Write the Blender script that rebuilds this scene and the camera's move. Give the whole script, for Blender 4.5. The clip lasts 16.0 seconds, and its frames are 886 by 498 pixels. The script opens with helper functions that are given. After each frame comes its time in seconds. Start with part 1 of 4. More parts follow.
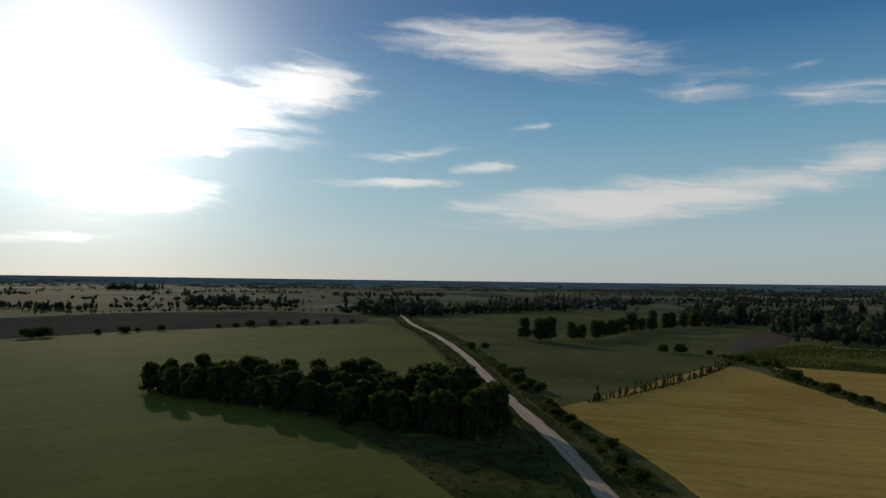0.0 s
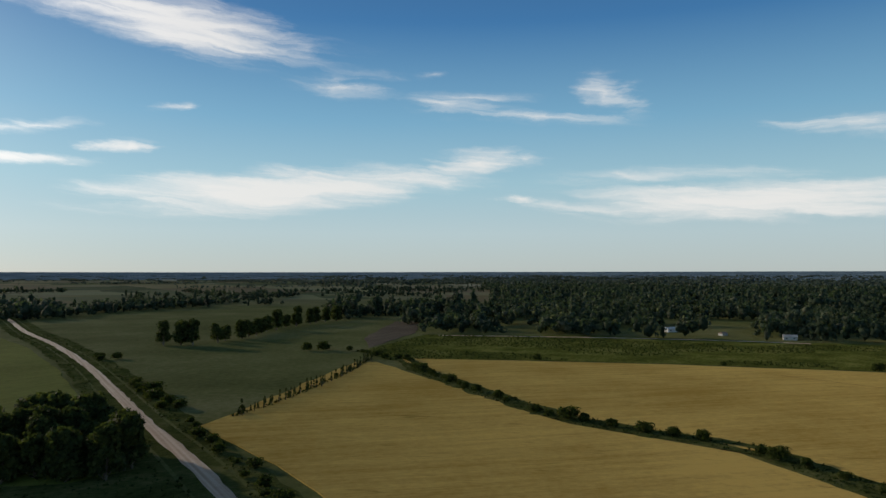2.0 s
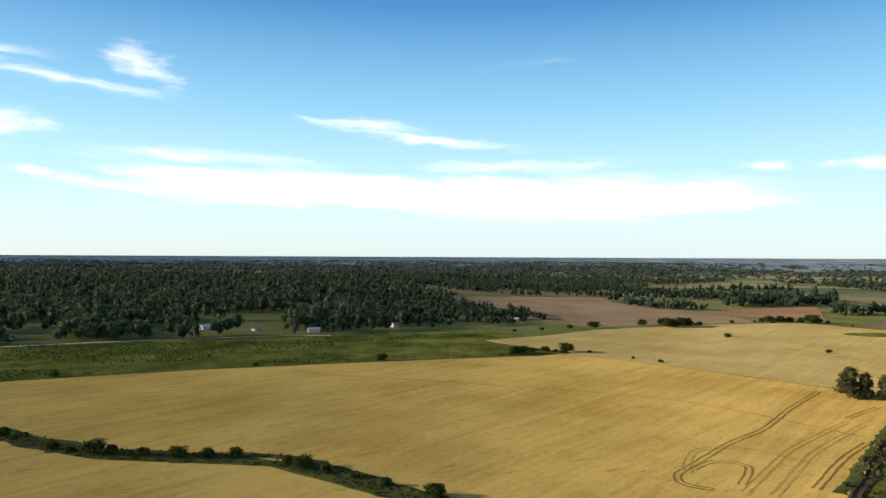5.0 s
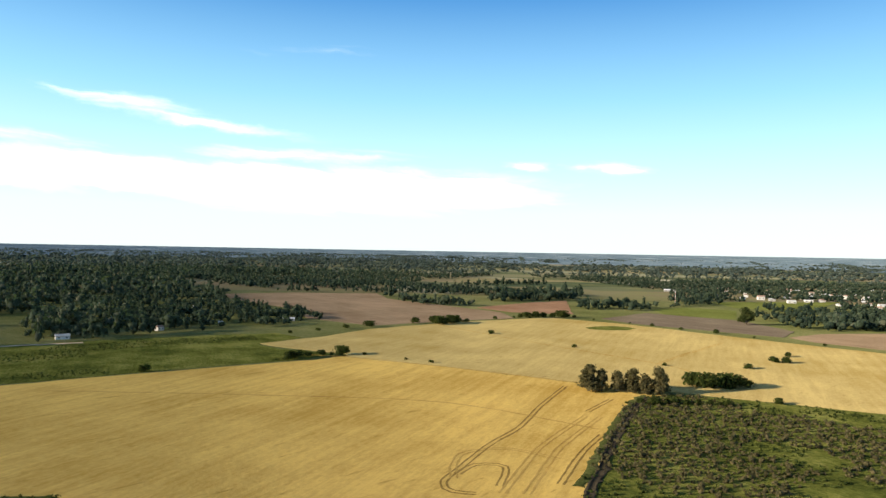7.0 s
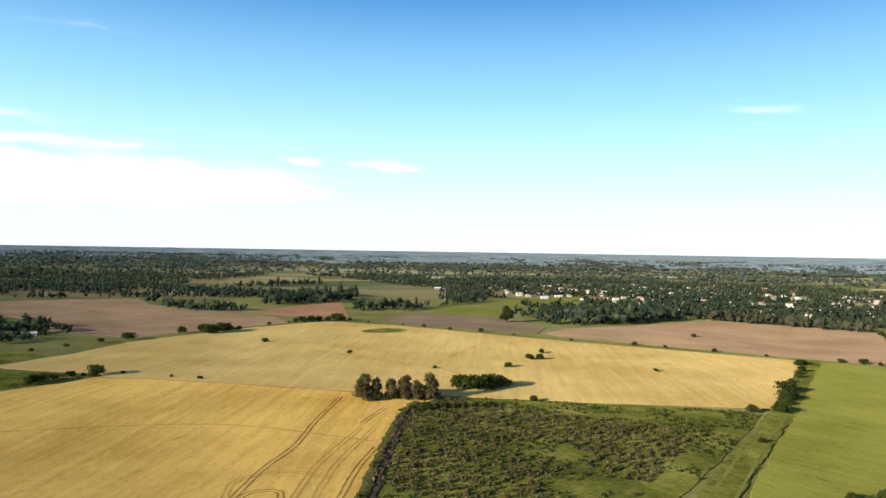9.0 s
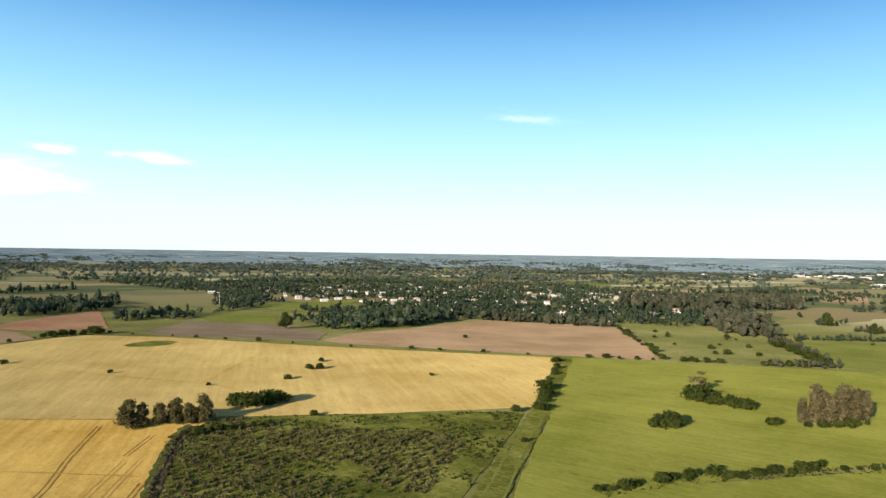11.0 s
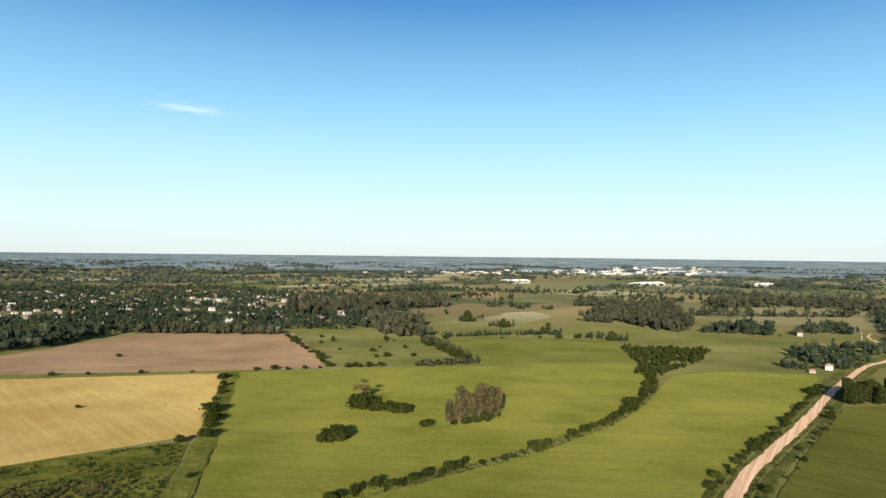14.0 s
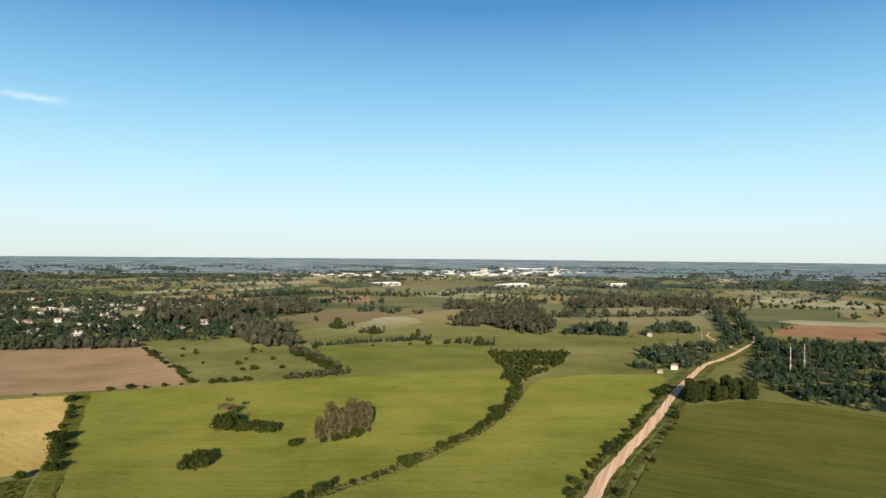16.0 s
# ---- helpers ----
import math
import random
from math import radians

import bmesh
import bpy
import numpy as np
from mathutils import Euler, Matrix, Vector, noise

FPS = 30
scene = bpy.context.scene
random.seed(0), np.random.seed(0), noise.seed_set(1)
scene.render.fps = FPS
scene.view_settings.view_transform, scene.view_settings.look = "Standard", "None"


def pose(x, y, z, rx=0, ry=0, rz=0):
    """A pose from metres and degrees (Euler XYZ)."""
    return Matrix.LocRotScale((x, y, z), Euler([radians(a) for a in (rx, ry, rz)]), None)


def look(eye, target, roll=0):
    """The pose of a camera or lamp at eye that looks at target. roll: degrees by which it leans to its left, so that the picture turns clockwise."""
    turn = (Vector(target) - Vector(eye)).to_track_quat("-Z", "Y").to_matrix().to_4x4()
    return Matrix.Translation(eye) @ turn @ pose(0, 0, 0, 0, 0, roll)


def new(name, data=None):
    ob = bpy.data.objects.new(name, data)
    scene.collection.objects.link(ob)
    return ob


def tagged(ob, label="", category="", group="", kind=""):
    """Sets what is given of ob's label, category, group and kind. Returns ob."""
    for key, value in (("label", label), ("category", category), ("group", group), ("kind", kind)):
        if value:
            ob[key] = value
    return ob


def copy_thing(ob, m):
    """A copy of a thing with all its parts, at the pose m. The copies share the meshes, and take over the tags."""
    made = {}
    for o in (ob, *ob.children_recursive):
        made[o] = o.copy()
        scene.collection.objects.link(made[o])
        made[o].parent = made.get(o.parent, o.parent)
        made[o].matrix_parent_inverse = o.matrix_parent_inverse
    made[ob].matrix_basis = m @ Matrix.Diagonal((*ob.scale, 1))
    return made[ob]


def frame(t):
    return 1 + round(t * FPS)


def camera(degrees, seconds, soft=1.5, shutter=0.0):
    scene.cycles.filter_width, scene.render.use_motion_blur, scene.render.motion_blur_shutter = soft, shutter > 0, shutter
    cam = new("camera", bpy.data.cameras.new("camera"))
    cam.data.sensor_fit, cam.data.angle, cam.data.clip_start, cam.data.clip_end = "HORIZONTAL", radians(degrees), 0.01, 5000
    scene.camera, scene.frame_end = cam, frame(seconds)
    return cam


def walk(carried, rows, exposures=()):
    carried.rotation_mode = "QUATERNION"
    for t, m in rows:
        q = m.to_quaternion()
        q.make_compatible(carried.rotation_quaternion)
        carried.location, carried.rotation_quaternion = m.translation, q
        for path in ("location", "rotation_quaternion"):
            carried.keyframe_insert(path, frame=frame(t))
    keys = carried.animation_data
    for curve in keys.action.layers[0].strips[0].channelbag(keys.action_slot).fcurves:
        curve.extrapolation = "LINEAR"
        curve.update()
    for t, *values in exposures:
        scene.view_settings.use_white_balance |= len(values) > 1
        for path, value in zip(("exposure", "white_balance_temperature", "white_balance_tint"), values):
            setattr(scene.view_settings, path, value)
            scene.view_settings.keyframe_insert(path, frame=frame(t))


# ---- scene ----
cam = camera(64.65, 16.0, soft=1.45)

# seconds, x, y, z, heading clockwise from +y, tilt upwards, lean (degrees)
PATH = [(0, 2.68, -1.52, 33.80, 47.09, 2.64, 0.75), (0.5, 2.93, -1.58, 35.30, 53.90, 2.52, 0.56), (1, 3.04, -1.61, 36.84, 60.89, 2.36, 0.31),
        (1.5, 3.03, -1.60, 38.41, 67.83, 2.13, 0.16), (2, 2.93, -1.56, 40.01, 75.45, 1.91, 0.10), (2.5, 2.76, -1.49, 41.63, 82.71, 1.70, 0.05),
        (3, 2.53, -1.40, 43.27, 89.60, 1.45, 0.11), (3.5, 2.26, -1.29, 44.92, 96.12, 1.20, 0.22), (4, 1.96, -1.17, 46.58, 101.53, 1.02, 0.36),
        (4.5, 1.65, -1.04, 48.25, 106.78, 0.81, 0.40), (5, 1.34, -0.90, 49.93, 112.17, 0.69, 0.47), (7.5, 0.13, -0.15, 58.33, 134.74, 0.16, 1.25),
        (8, 0.00, 0.00, 60.00, 139.45, 0.17, 1.18), (8.5, -0.08, 0.14, 61.67, 143.81, 0.19, 1.20), (9, -0.12, 0.29, 63.34, 148.42, 0.23, 1.11),
        (11.5, 0.31, 0.96, 71.66, 170.77, 0.42, 1.05), (12, 0.49, 1.10, 73.33, 175.39, 0.45, 1.02), (12.5, 0.69, 1.24, 75.00, 180.25, 0.52, 0.93),
        (13, 0.88, 1.39, 76.69, 184.61, 0.54, 0.87), (13.5, 1.06, 1.55, 78.39, 189.11, 0.53, 0.85), (14, 1.22, 1.72, 80.10, 193.08, 0.58, 0.80),
        (14.5, 1.35, 1.92, 81.84, 195.76, 0.61, 0.77), (15, 1.41, 2.13, 83.60, 198.26, 0.64, 0.73), (15.5, 1.41, 2.37, 85.38, 200.93, 0.68, 0.63),
        (16, 1.32, 2.63, 87.20, 203.63, 0.74, 0.63)]
EXPOSURES = [(0, -0.42), (1.5, -0.18), (3.5, 0.35), (5, 0.77), (8, 1.02), (9, 1.0), (12.5, 0.86), (16, 0.58)]


def heading(az, el):
    a, e = radians(az), radians(el)
    return Vector((math.sin(a) * math.cos(e), math.cos(a) * math.cos(e), math.sin(e)))


walk(cam, [(t, look(Vector((x, y, z)), Vector((x, y, z)) + heading(h, p), r)) for t, x, y, z, h, p, r in PATH], EXPOSURES)

# ---- sky and sun ----
SUN_AZ, SUN_EL = 21.0, 14.5
sun_data = bpy.data.lights.new("sun", "SUN")
sun_data.energy, sun_data.angle, sun_data.color = 3.9, radians(0.6), (1.0, 0.835, 0.61)
sun = new("sun", sun_data)
sun.matrix_world = look(heading(SUN_AZ, SUN_EL) * 400, (0, 0, 0))


class Nodes:
    """Short hand for node trees: n('ShaderNodeX', {input: value or socket}, attribute=value)."""

    def __init__(self, tree):
        self.tree = tree
        tree.nodes.clear()

    def __call__(self, kind, ins=None, out=0, **attrs):
        node = self.tree.nodes.new(kind)
        if "operation" in attrs:
            node.operation = attrs["operation"]
        if "distance" in attrs:
            node.distance = attrs["distance"]
        if "rotation_type" in attrs:
            node.rotation_type = attrs["rotation_type"]
        if "interpolation_type" in attrs:
            node.interpolation_type = attrs["interpolation_type"]
        if "data_type" in attrs:
            node.data_type, node.blend_type = attrs["data_type"], attrs["blend_type"]
        for k, v in (ins or {}).items():
            if isinstance(v, bpy.types.NodeSocket):
                self.tree.links.new(v, node.inputs[k])
            else:
                node.inputs[k].default_value = v
        return node.outputs[out] if len(node.outputs) else None

    def m(self, op, a, b=0.0, c=0.0):
        return self("ShaderNodeMath", {0: a, 1: b, 2: c}, operation=op)

    def mix(self, f, a, b, mode="MIX"):
        return self("ShaderNodeMix", {0: f, 6: a, 7: b}, 2, data_type="RGBA", blend_type=mode)

    def ramp(self, f, stops):
        node = self.tree.nodes.new("ShaderNodeValToRGB")
        el = node.color_ramp.elements
        while len(el) < len(stops):
            el.new(0.5)
        for e, (p, c) in zip(el, stops):
            e.position, e.color = p, (*c, 1.0) if len(c) == 3 else c
        self.tree.links.new(f, node.inputs[0])
        return node.outputs[0]

    def smooth(self, f, lo, hi):
        return self("ShaderNodeMapRange", {0: f, 1: lo, 2: hi, 3: 0.0, 4: 1.0}, interpolation_type="SMOOTHSTEP")


world = bpy.data.worlds.new("sky")
scene.world = world
world.use_nodes = True
n = Nodes(world.node_tree)
way = n("ShaderNodeTexCoord")
xyz = n.tree.nodes.new("ShaderNodeSeparateXYZ")
n.tree.links.new(way, xyz.inputs[0])
az = n.m("MULTIPLY", n.m("ARCTAN2", xyz.outputs[0], xyz.outputs[1]), 57.2958)
az = n.m("WRAP", az, 360.0, 0.0)
el = n.m("MULTIPLY", n.m("ARCSINE", xyz.outputs[2]), 57.2958)
sky_node = n.tree.nodes.new("ShaderNodeTexSky")
sky_node.sky_type, sky_node.sun_disc = "NISHITA", False
sky_node.sun_elevation, sky_node.sun_rotation = radians(SUN_EL), radians(SUN_AZ)
sky_node.altitude, sky_node.air_density, sky_node.dust_density, sky_node.ozone_density = 50.0, 1.0, 0.25, 5.0
haze = n.ramp(n.m("DIVIDE", el, 90.0), [(0.0, (0.52, 0.58, 0.57)), (0.035, (0.51, 0.63, 0.66)), (0.08, (0.375, 0.59, 0.67)), (0.135, (0.21, 0.44, 0.61)), (0.22, (0.052, 0.19, 0.41)), (0.3, (0.04, 0.11, 0.26)), (0.45, (0.07, 0.11, 0.17)), (1.0, (0.075, 0.095, 0.125))])
sky = n.mix(0.85, sky_node.outputs[0], n("ShaderNodeVectorMath", {0: haze, 3: 10.0}, operation="SCALE"))
# cirrus and stratus banks: middle azimuth and elevation, half width, half height, slope, weight
BANKS = [(54.6, 18.5, 12.5, 2.5, -0.106, 0.85), (55.7, 17.4, 6.8, 1.6, -0.03, 0.8), (35.6, 15.1, 5.5, 2.9, -0.02, 0.95), (62.5, 6.5, 15.5, 2.05, 0.07, 1.0), (78.2, 9.0, 5.2, 1.3, 0.07, 0.75), (22.5, 6.5, 7.5, 2.1, 0.03, 0.85),
         (27.0, 12.5, 12.0, 3.8, 0.05, 0.75), (101.0, 5.4, 21.0, 1.7, -0.01, 0.9), (121.0, 4.9, 18.0, 2.1, -0.01, 1.0), (89.0, 13.95, 3.2, 1.7, -0.4, 0.6), (76.6, 13.5, 5.0, 1.4, -0.04, 0.5), (67.6, 15.1, 5.6, 1.5, -0.09, 0.42)]
STREAKS = [(42.3, 8.0, 8.2, 0.6, 0.044, 0.8), (50.9, 9.3, 2.6, 0.85, 0.047, 0.8), (44.7, 10.3, 5.0, 0.55, 0.09, 0.55), (18.1, 2.9, 5.0, 0.6, 0.05, 0.5), (28.6, 9.7, 1.8, 0.5, 0.1, 0.7), (54.3, 12.4, 1.8, 0.5, 0.05, 0.55),
           (81.1, 6.0, 2.0, 0.5, 0.03, 0.9), (95.0, 7.6, 13.0, 0.85, 0.0, 0.62), (77.4, 13.9, 6.0, 0.95, 0.04, 0.55), (83.4, 12.5, 8.8, 0.75, -0.07, 0.6), (106.0, 10.5, 7.0, 0.8, -0.09, 0.58)]
WISPS = [(110.3, 9.6, 9.8, 0.6, -0.105, 0.62), (82.0, 9.2, 3.0, 0.7, -0.02, 0.6), (119.0, 7.4, 12.0, 0.85, 0.0, 0.55), (137.2, 6.9, 2.5, 0.6, 0.03, 0.58), (143.8, 6.95, 3.4, 0.8, 0.0, 0.7), (118.7, 15.4, 9.0, 0.6, 0.03, 0.3),
         (172.8, 10.9, 5.0, 0.55, 0.0, 0.33), (171.8, 12.0, 2.2, 0.9, -0.15, 0.25), (161.4, 8.2, 1.5, 0.55, -0.04, 0.32), (177.0, 8.4, 1.3, 0.7, -0.13, 0.25), (74.4, 15.9, 2.6, 0.5, 0.07, 0.4)]
curl = n.tree.nodes.new("ShaderNodeSeparateColor")
n.tree.links.new(n("ShaderNodeTexNoise", {"Vector": n("ShaderNodeCombineXYZ", {0: n.m("MULTIPLY", az, 0.16), 1: n.m("MULTIPLY", el, 0.4), 2: 3.0}), "Scale": 1.0, "Detail": 5.0, "Roughness": 0.6}, 1), curl.inputs[0])
caz = n.m("ADD", az, n.m("MULTIPLY", n.m("SUBTRACT", curl.outputs[0], 0.5), 9.0))
cel = n.m("ADD", el, n.m("MULTIPLY", n.m("SUBTRACT", curl.outputs[1], 0.5), 1.5))
stretch = n("ShaderNodeCombineXYZ", {0: n.m("MULTIPLY", caz, 0.085), 1: n.m("ADD", n.m("MULTIPLY", cel, 0.95), n.m("MULTIPLY", az, 0.07)), 2: 0.0})
wisp = n("ShaderNodeTexNoise", {"Vector": stretch, "Scale": 1.0, "Detail": 10.0, "Roughness": 0.6, "Distortion": 0.35})
bank = None
for a0, e0, hw, hh, slope, weight in BANKS + [(*q[:5], q[5] * 0.85) for q in STREAKS + WISPS]:
    da = n.m("SUBTRACT", caz, a0)
    de = n.m("SUBTRACT", n.m("SUBTRACT", cel, e0), n.m("MULTIPLY", da, slope))
    u = n.m("DIVIDE", da, hw * 1.3)
    v = n.m("DIVIDE", de, hh * 1.25)
    d2 = n.m("ADD", n.m("MULTIPLY", u, u), n.m("MULTIPLY", v, v))
    g = n.m("MULTIPLY", n.m("SUBTRACT", 1.0, n.m("SQRT", n.m("MINIMUM", d2, 1.0))), weight)
    bank = g if bank is None else n.m("MAXIMUM", bank, g)
cloud = n.smooth(n.m("ADD", n.m("MULTIPLY", bank, 1.5), n.m("MULTIPLY", n.m("SUBTRACT", wisp, 0.5), 2.0)), 0.12, 1.25)
cloud = n.m("MULTIPLY", cloud, n.smooth(bank, 0.0, 0.4))
sd = heading(SUN_AZ - 1.5, SUN_EL)
toward = n("ShaderNodeVectorMath", {0: way, 1: tuple(sd)}, 1, operation="DOT_PRODUCT")
glow = n.m("POWER", n.m("MAXIMUM", toward, 0.0), 75.0)
wide = n.m("POWER", n.m("MAXIMUM", toward, 0.0), 14.0)
bright = n.m("ADD", 9.0, n.m("ADD", n.m("MULTIPLY", wide, 8.0), n.m("MULTIPLY", glow, 40.0)))
white = n("ShaderNodeVectorMath", {0: (1.0, 0.97, 0.93), 3: bright}, operation="SCALE")
aureole = n("ShaderNodeVectorMath", {0: (1.0, 0.95, 0.86), 3: n.m("ADD", n.m("MULTIPLY", glow, 14.0), n.m("MULTIPLY", wide, 1.9))}, operation="SCALE")
clear = n.mix(1.0, sky, aureole, "ADD")
shine = n.mix(n.m("MULTIPLY", cloud, 0.85), clear, white)
back = n("ShaderNodeBackground", {0: shine, 1: 0.1})
n("ShaderNodeOutputWorld", {0: back})

# ---- materials ----


def material(name):
    mat = bpy.data.materials.new(name)
    mat.use_nodes = True
    return mat, Nodes(mat.node_tree)


def close(mat, n, colour, rough=0.9, bump=None, strength=0.3, distance=0.3, metal=0.0, spec=0.2):
    ins = {"Base Color": colour, "Roughness": rough, "Metallic": metal, "Specular IOR Level": spec, "Diffuse Roughness": 0.65}
    if bump is not None:
        ins["Normal"] = n("ShaderNodeBump", {"Height": bump, "Strength": strength, "Distance": distance})
    n("ShaderNodeOutputMaterial", {0: n("ShaderNodeBsdfPrincipled", ins)})
    return mat


def turned(n, angle, sx, sy):
    """World position turned about z and stretched, for streaks along a direction."""
    pos = n("ShaderNodeNewGeometry")
    rot = n("ShaderNodeVectorRotate", {"Vector": pos, "Angle": radians(angle)}, rotation_type="Z_AXIS")
    return n("ShaderNodeVectorMath", {0: rot, 1: (sx, sy, 1.0)}, operation="MULTIPLY")


def crop(name, low, mid, high, angle, row=0.5, marks=None, bumpy=0.5, patch=0.02, depth=1.0, spec=0.0):
    """A field: broad patches, streaks along the sowing direction, fine grain and flattened marks."""
    mat, n = material(name)
    low, mid, high = [tuple(c * depth for c in q) for q in (low, mid, high)]
    marks = tuple(c * depth for c in marks) if marks else None
    if row >= 0.5:
        low, mid, high = mid, tuple(c * 0.97 for c in high), tuple(c * 1.2 for c in high)
    pos = n("ShaderNodeNewGeometry")
    broad = n("ShaderNodeTexNoise", {"Vector": pos, "Scale": patch, "Detail": 5.0, "Roughness": 0.6})
    streak = n("ShaderNodeTexNoise", {"Vector": turned(n, angle, 0.02, 0.35), "Scale": 1.0, "Detail": 4.0, "Roughness": 0.6})
    fine = n("ShaderNodeTexNoise", {"Vector": pos, "Scale": 0.55, "Detail": 7.0, "Roughness": 0.8})
    f = n.m("ADD", n.m("MULTIPLY", broad, 0.6), n.m("ADD", n.m("MULTIPLY", streak, row * 0.6), n.m("MULTIPLY", fine, 0.5 - row * 0.2)))
    grain = n("ShaderNodeTexNoise", {"Vector": turned(n, angle, 0.3, 1.3), "Scale": 1.0, "Detail": 5.0, "Roughness": 0.75})
    f = n.m("ADD", f, n.m("MULTIPLY", n.m("SUBTRACT", grain, 0.5), 0.42))
    blot = n("ShaderNodeTexNoise", {"Vector": pos, "Scale": patch * 0.45, "Detail": 3.0, "Roughness": 0.55})
    f = n.m("ADD", n.m("SUBTRACT", f, 0.05 + row * 0.2), n.m("MULTIPLY", n.m("SUBTRACT", blot, 0.5), 0.3))
    col = n.ramp(f, [(0.36, low), (0.5, mid), (0.64, high)])
    if marks:
        spot = n("ShaderNodeTexNoise", {"Vector": turned(n, angle + 20, 0.09, 0.4), "Scale": 1.0, "Detail": 6.0, "Roughness": 0.6, "Distortion": 0.6})
        col = n.mix(n.m("MULTIPLY", n.smooth(spot, 0.6, 0.72), 0.5), col, (*marks, 1.0))
    return close(mat, n, col, 0.95, n.m("ADD", fine, n.m("MULTIPLY", streak, 0.6)), bumpy, 0.5, spec=spec)


WHEAT = crop("ripe wheat", (0.26, 0.152, 0.03), (0.395, 0.25, 0.058), (0.51, 0.345, 0.098), 62, 0.7, (0.19, 0.12, 0.028))
WHEAT_PALE = crop("pale ripe wheat", (0.23, 0.157, 0.044), (0.325, 0.235, 0.076), (0.4, 0.305, 0.12), 62, 0.6, (0.2, 0.135, 0.04))
GREEN = crop("young green crop", (0.07, 0.085, 0.014), (0.116, 0.13, 0.023), (0.165, 0.174, 0.038), 20, 0.5, (0.05, 0.06, 0.012), spec=0.007)
GREEN_DARK = crop("green stubble crop", (0.042, 0.05, 0.011), (0.064, 0.073, 0.016), (0.09, 0.097, 0.025), 52, 1.0, (0.034, 0.044, 0.01))
LUSH = crop("lush meadow", (0.085, 0.1, 0.025), (0.115, 0.13, 0.034), (0.145, 0.158, 0.046), 50, 0.3)
PLOUGHED = crop("ploughed reddish soil", (0.13, 0.086, 0.05), (0.19, 0.13, 0.078), (0.25, 0.178, 0.115), 6, 0.8, (0.125, 0.095, 0.05))
DARK_SOIL = crop("dark ploughed soil", (0.13, 0.1, 0.07), (0.17, 0.13, 0.095), (0.22, 0.175, 0.125), 6, 0.8, depth=0.7)
RED_SOIL = crop("red bare soil", (0.27, 0.14, 0.085), (0.34, 0.18, 0.11), (0.4, 0.24, 0.15), 30, 0.5, depth=0.62)
SCRUB = crop("rank grass", (0.05, 0.062, 0.014), (0.11, 0.122, 0.026), (0.21, 0.205, 0.055), 20, 0.2, (0.19, 0.16, 0.055), 0.9, 0.05)
VERGE = crop("rough verge grass", (0.06, 0.075, 0.022), (0.11, 0.125, 0.038), (0.19, 0.185, 0.07), 50, 0.2, (0.22, 0.17, 0.09), 0.9, 0.08, depth=0.75)
STRAW_PALE = crop("trodden pale straw", (0.27, 0.165, 0.045), (0.36, 0.23, 0.065), (0.43, 0.29, 0.09), 62, 0.2)
STRAW = crop("flattened straw", (0.17, 0.1, 0.03), (0.24, 0.15, 0.045), (0.34, 0.23, 0.075), 62, 0.2, depth=0.9)
MUD = crop("wet ditch mud", (0.03, 0.026, 0.02), (0.05, 0.042, 0.03), (0.08, 0.065, 0.04), 30, 0.2)


def road_material():
    mat, n = material("pinkish dirt road")
    pos = n("ShaderNodeNewGeometry")
    a = n("ShaderNodeTexNoise", {"Vector": turned(n, -47, 0.012, 1.1), "Scale": 1.0, "Detail": 5.0})
    b = n("ShaderNodeTexNoise", {"Vector": pos, "Scale": 0.5, "Detail": 6.0, "Roughness": 0.7})
    col = n.ramp(n.m("ADD", n.m("MULTIPLY", a, 0.75), n.m("MULTIPLY", b, 0.25)), [(0.35, (0.36, 0.22, 0.14)), (0.5, (0.52, 0.36, 0.25)), (0.65, (0.66, 0.5, 0.37))])
    return close(mat, n, col, 0.9, b, 0.4, 0.2)


ROAD = road_material()


def ground_material():
    """Pasture near by, a patchwork of fields further out."""
    mat, n = material("pampas grassland")
    pos = n("ShaderNodeNewGeometry")
    turn = turned(n, 42, 1.0, 0.55)
    wob = n("ShaderNodeTexNoise", {"Vector": pos, "Scale": 0.004, "Detail": 3.0}, 1)
    warp = n("ShaderNodeVectorMath", {0: turn, 1: n("ShaderNodeVectorMath", {0: wob, 3: 90.0}, operation="SCALE")}, operation="ADD")
    cell = n("ShaderNodeTexVoronoi", {"Vector": warp, "Scale": 0.0052}, 1, distance="CHEBYCHEV")
    pick = n("ShaderNodeSeparateColor", {0: cell})
    patches = n.ramp(pick, [(0.0, (0.05, 0.068, 0.038)), (0.18, (0.08, 0.1, 0.05)), (0.36, (0.22, 0.2, 0.12)), (0.5, (0.06, 0.08, 0.042)),
                            (0.64, (0.22, 0.185, 0.1)), (0.76, (0.15, 0.12, 0.075)), (0.88, (0.34, 0.32, 0.23)), (1.0, (0.1, 0.12, 0.04))])
    big = n("ShaderNodeTexNoise", {"Vector": pos, "Scale": 0.012, "Detail": 6.0, "Roughness": 0.65})
    fine = n("ShaderNodeTexNoise", {"Vector": pos, "Scale": 0.35, "Detail": 6.0, "Roughness": 0.75})
    grass = n.ramp(n.m("ADD", n.m("MULTIPLY", big, 0.55), n.m("MULTIPLY", fine, 0.45)), [(0.36, (0.07, 0.08, 0.024)), (0.5, (0.125, 0.13, 0.045)), (0.64, (0.2, 0.188, 0.085))])
    far = n.smooth(n("ShaderNodeVectorMath", {0: pos}, 1, operation="LENGTH"), 750.0, 1100.0)
    col = n.mix(far, grass, n.mix(n.m("MULTIPLY", n.smooth(big, 0.4, 0.7), 0.6), patches, grass))
    return close(mat, n, col, 0.95, fine, 0.5, 0.5, spec=0.004)


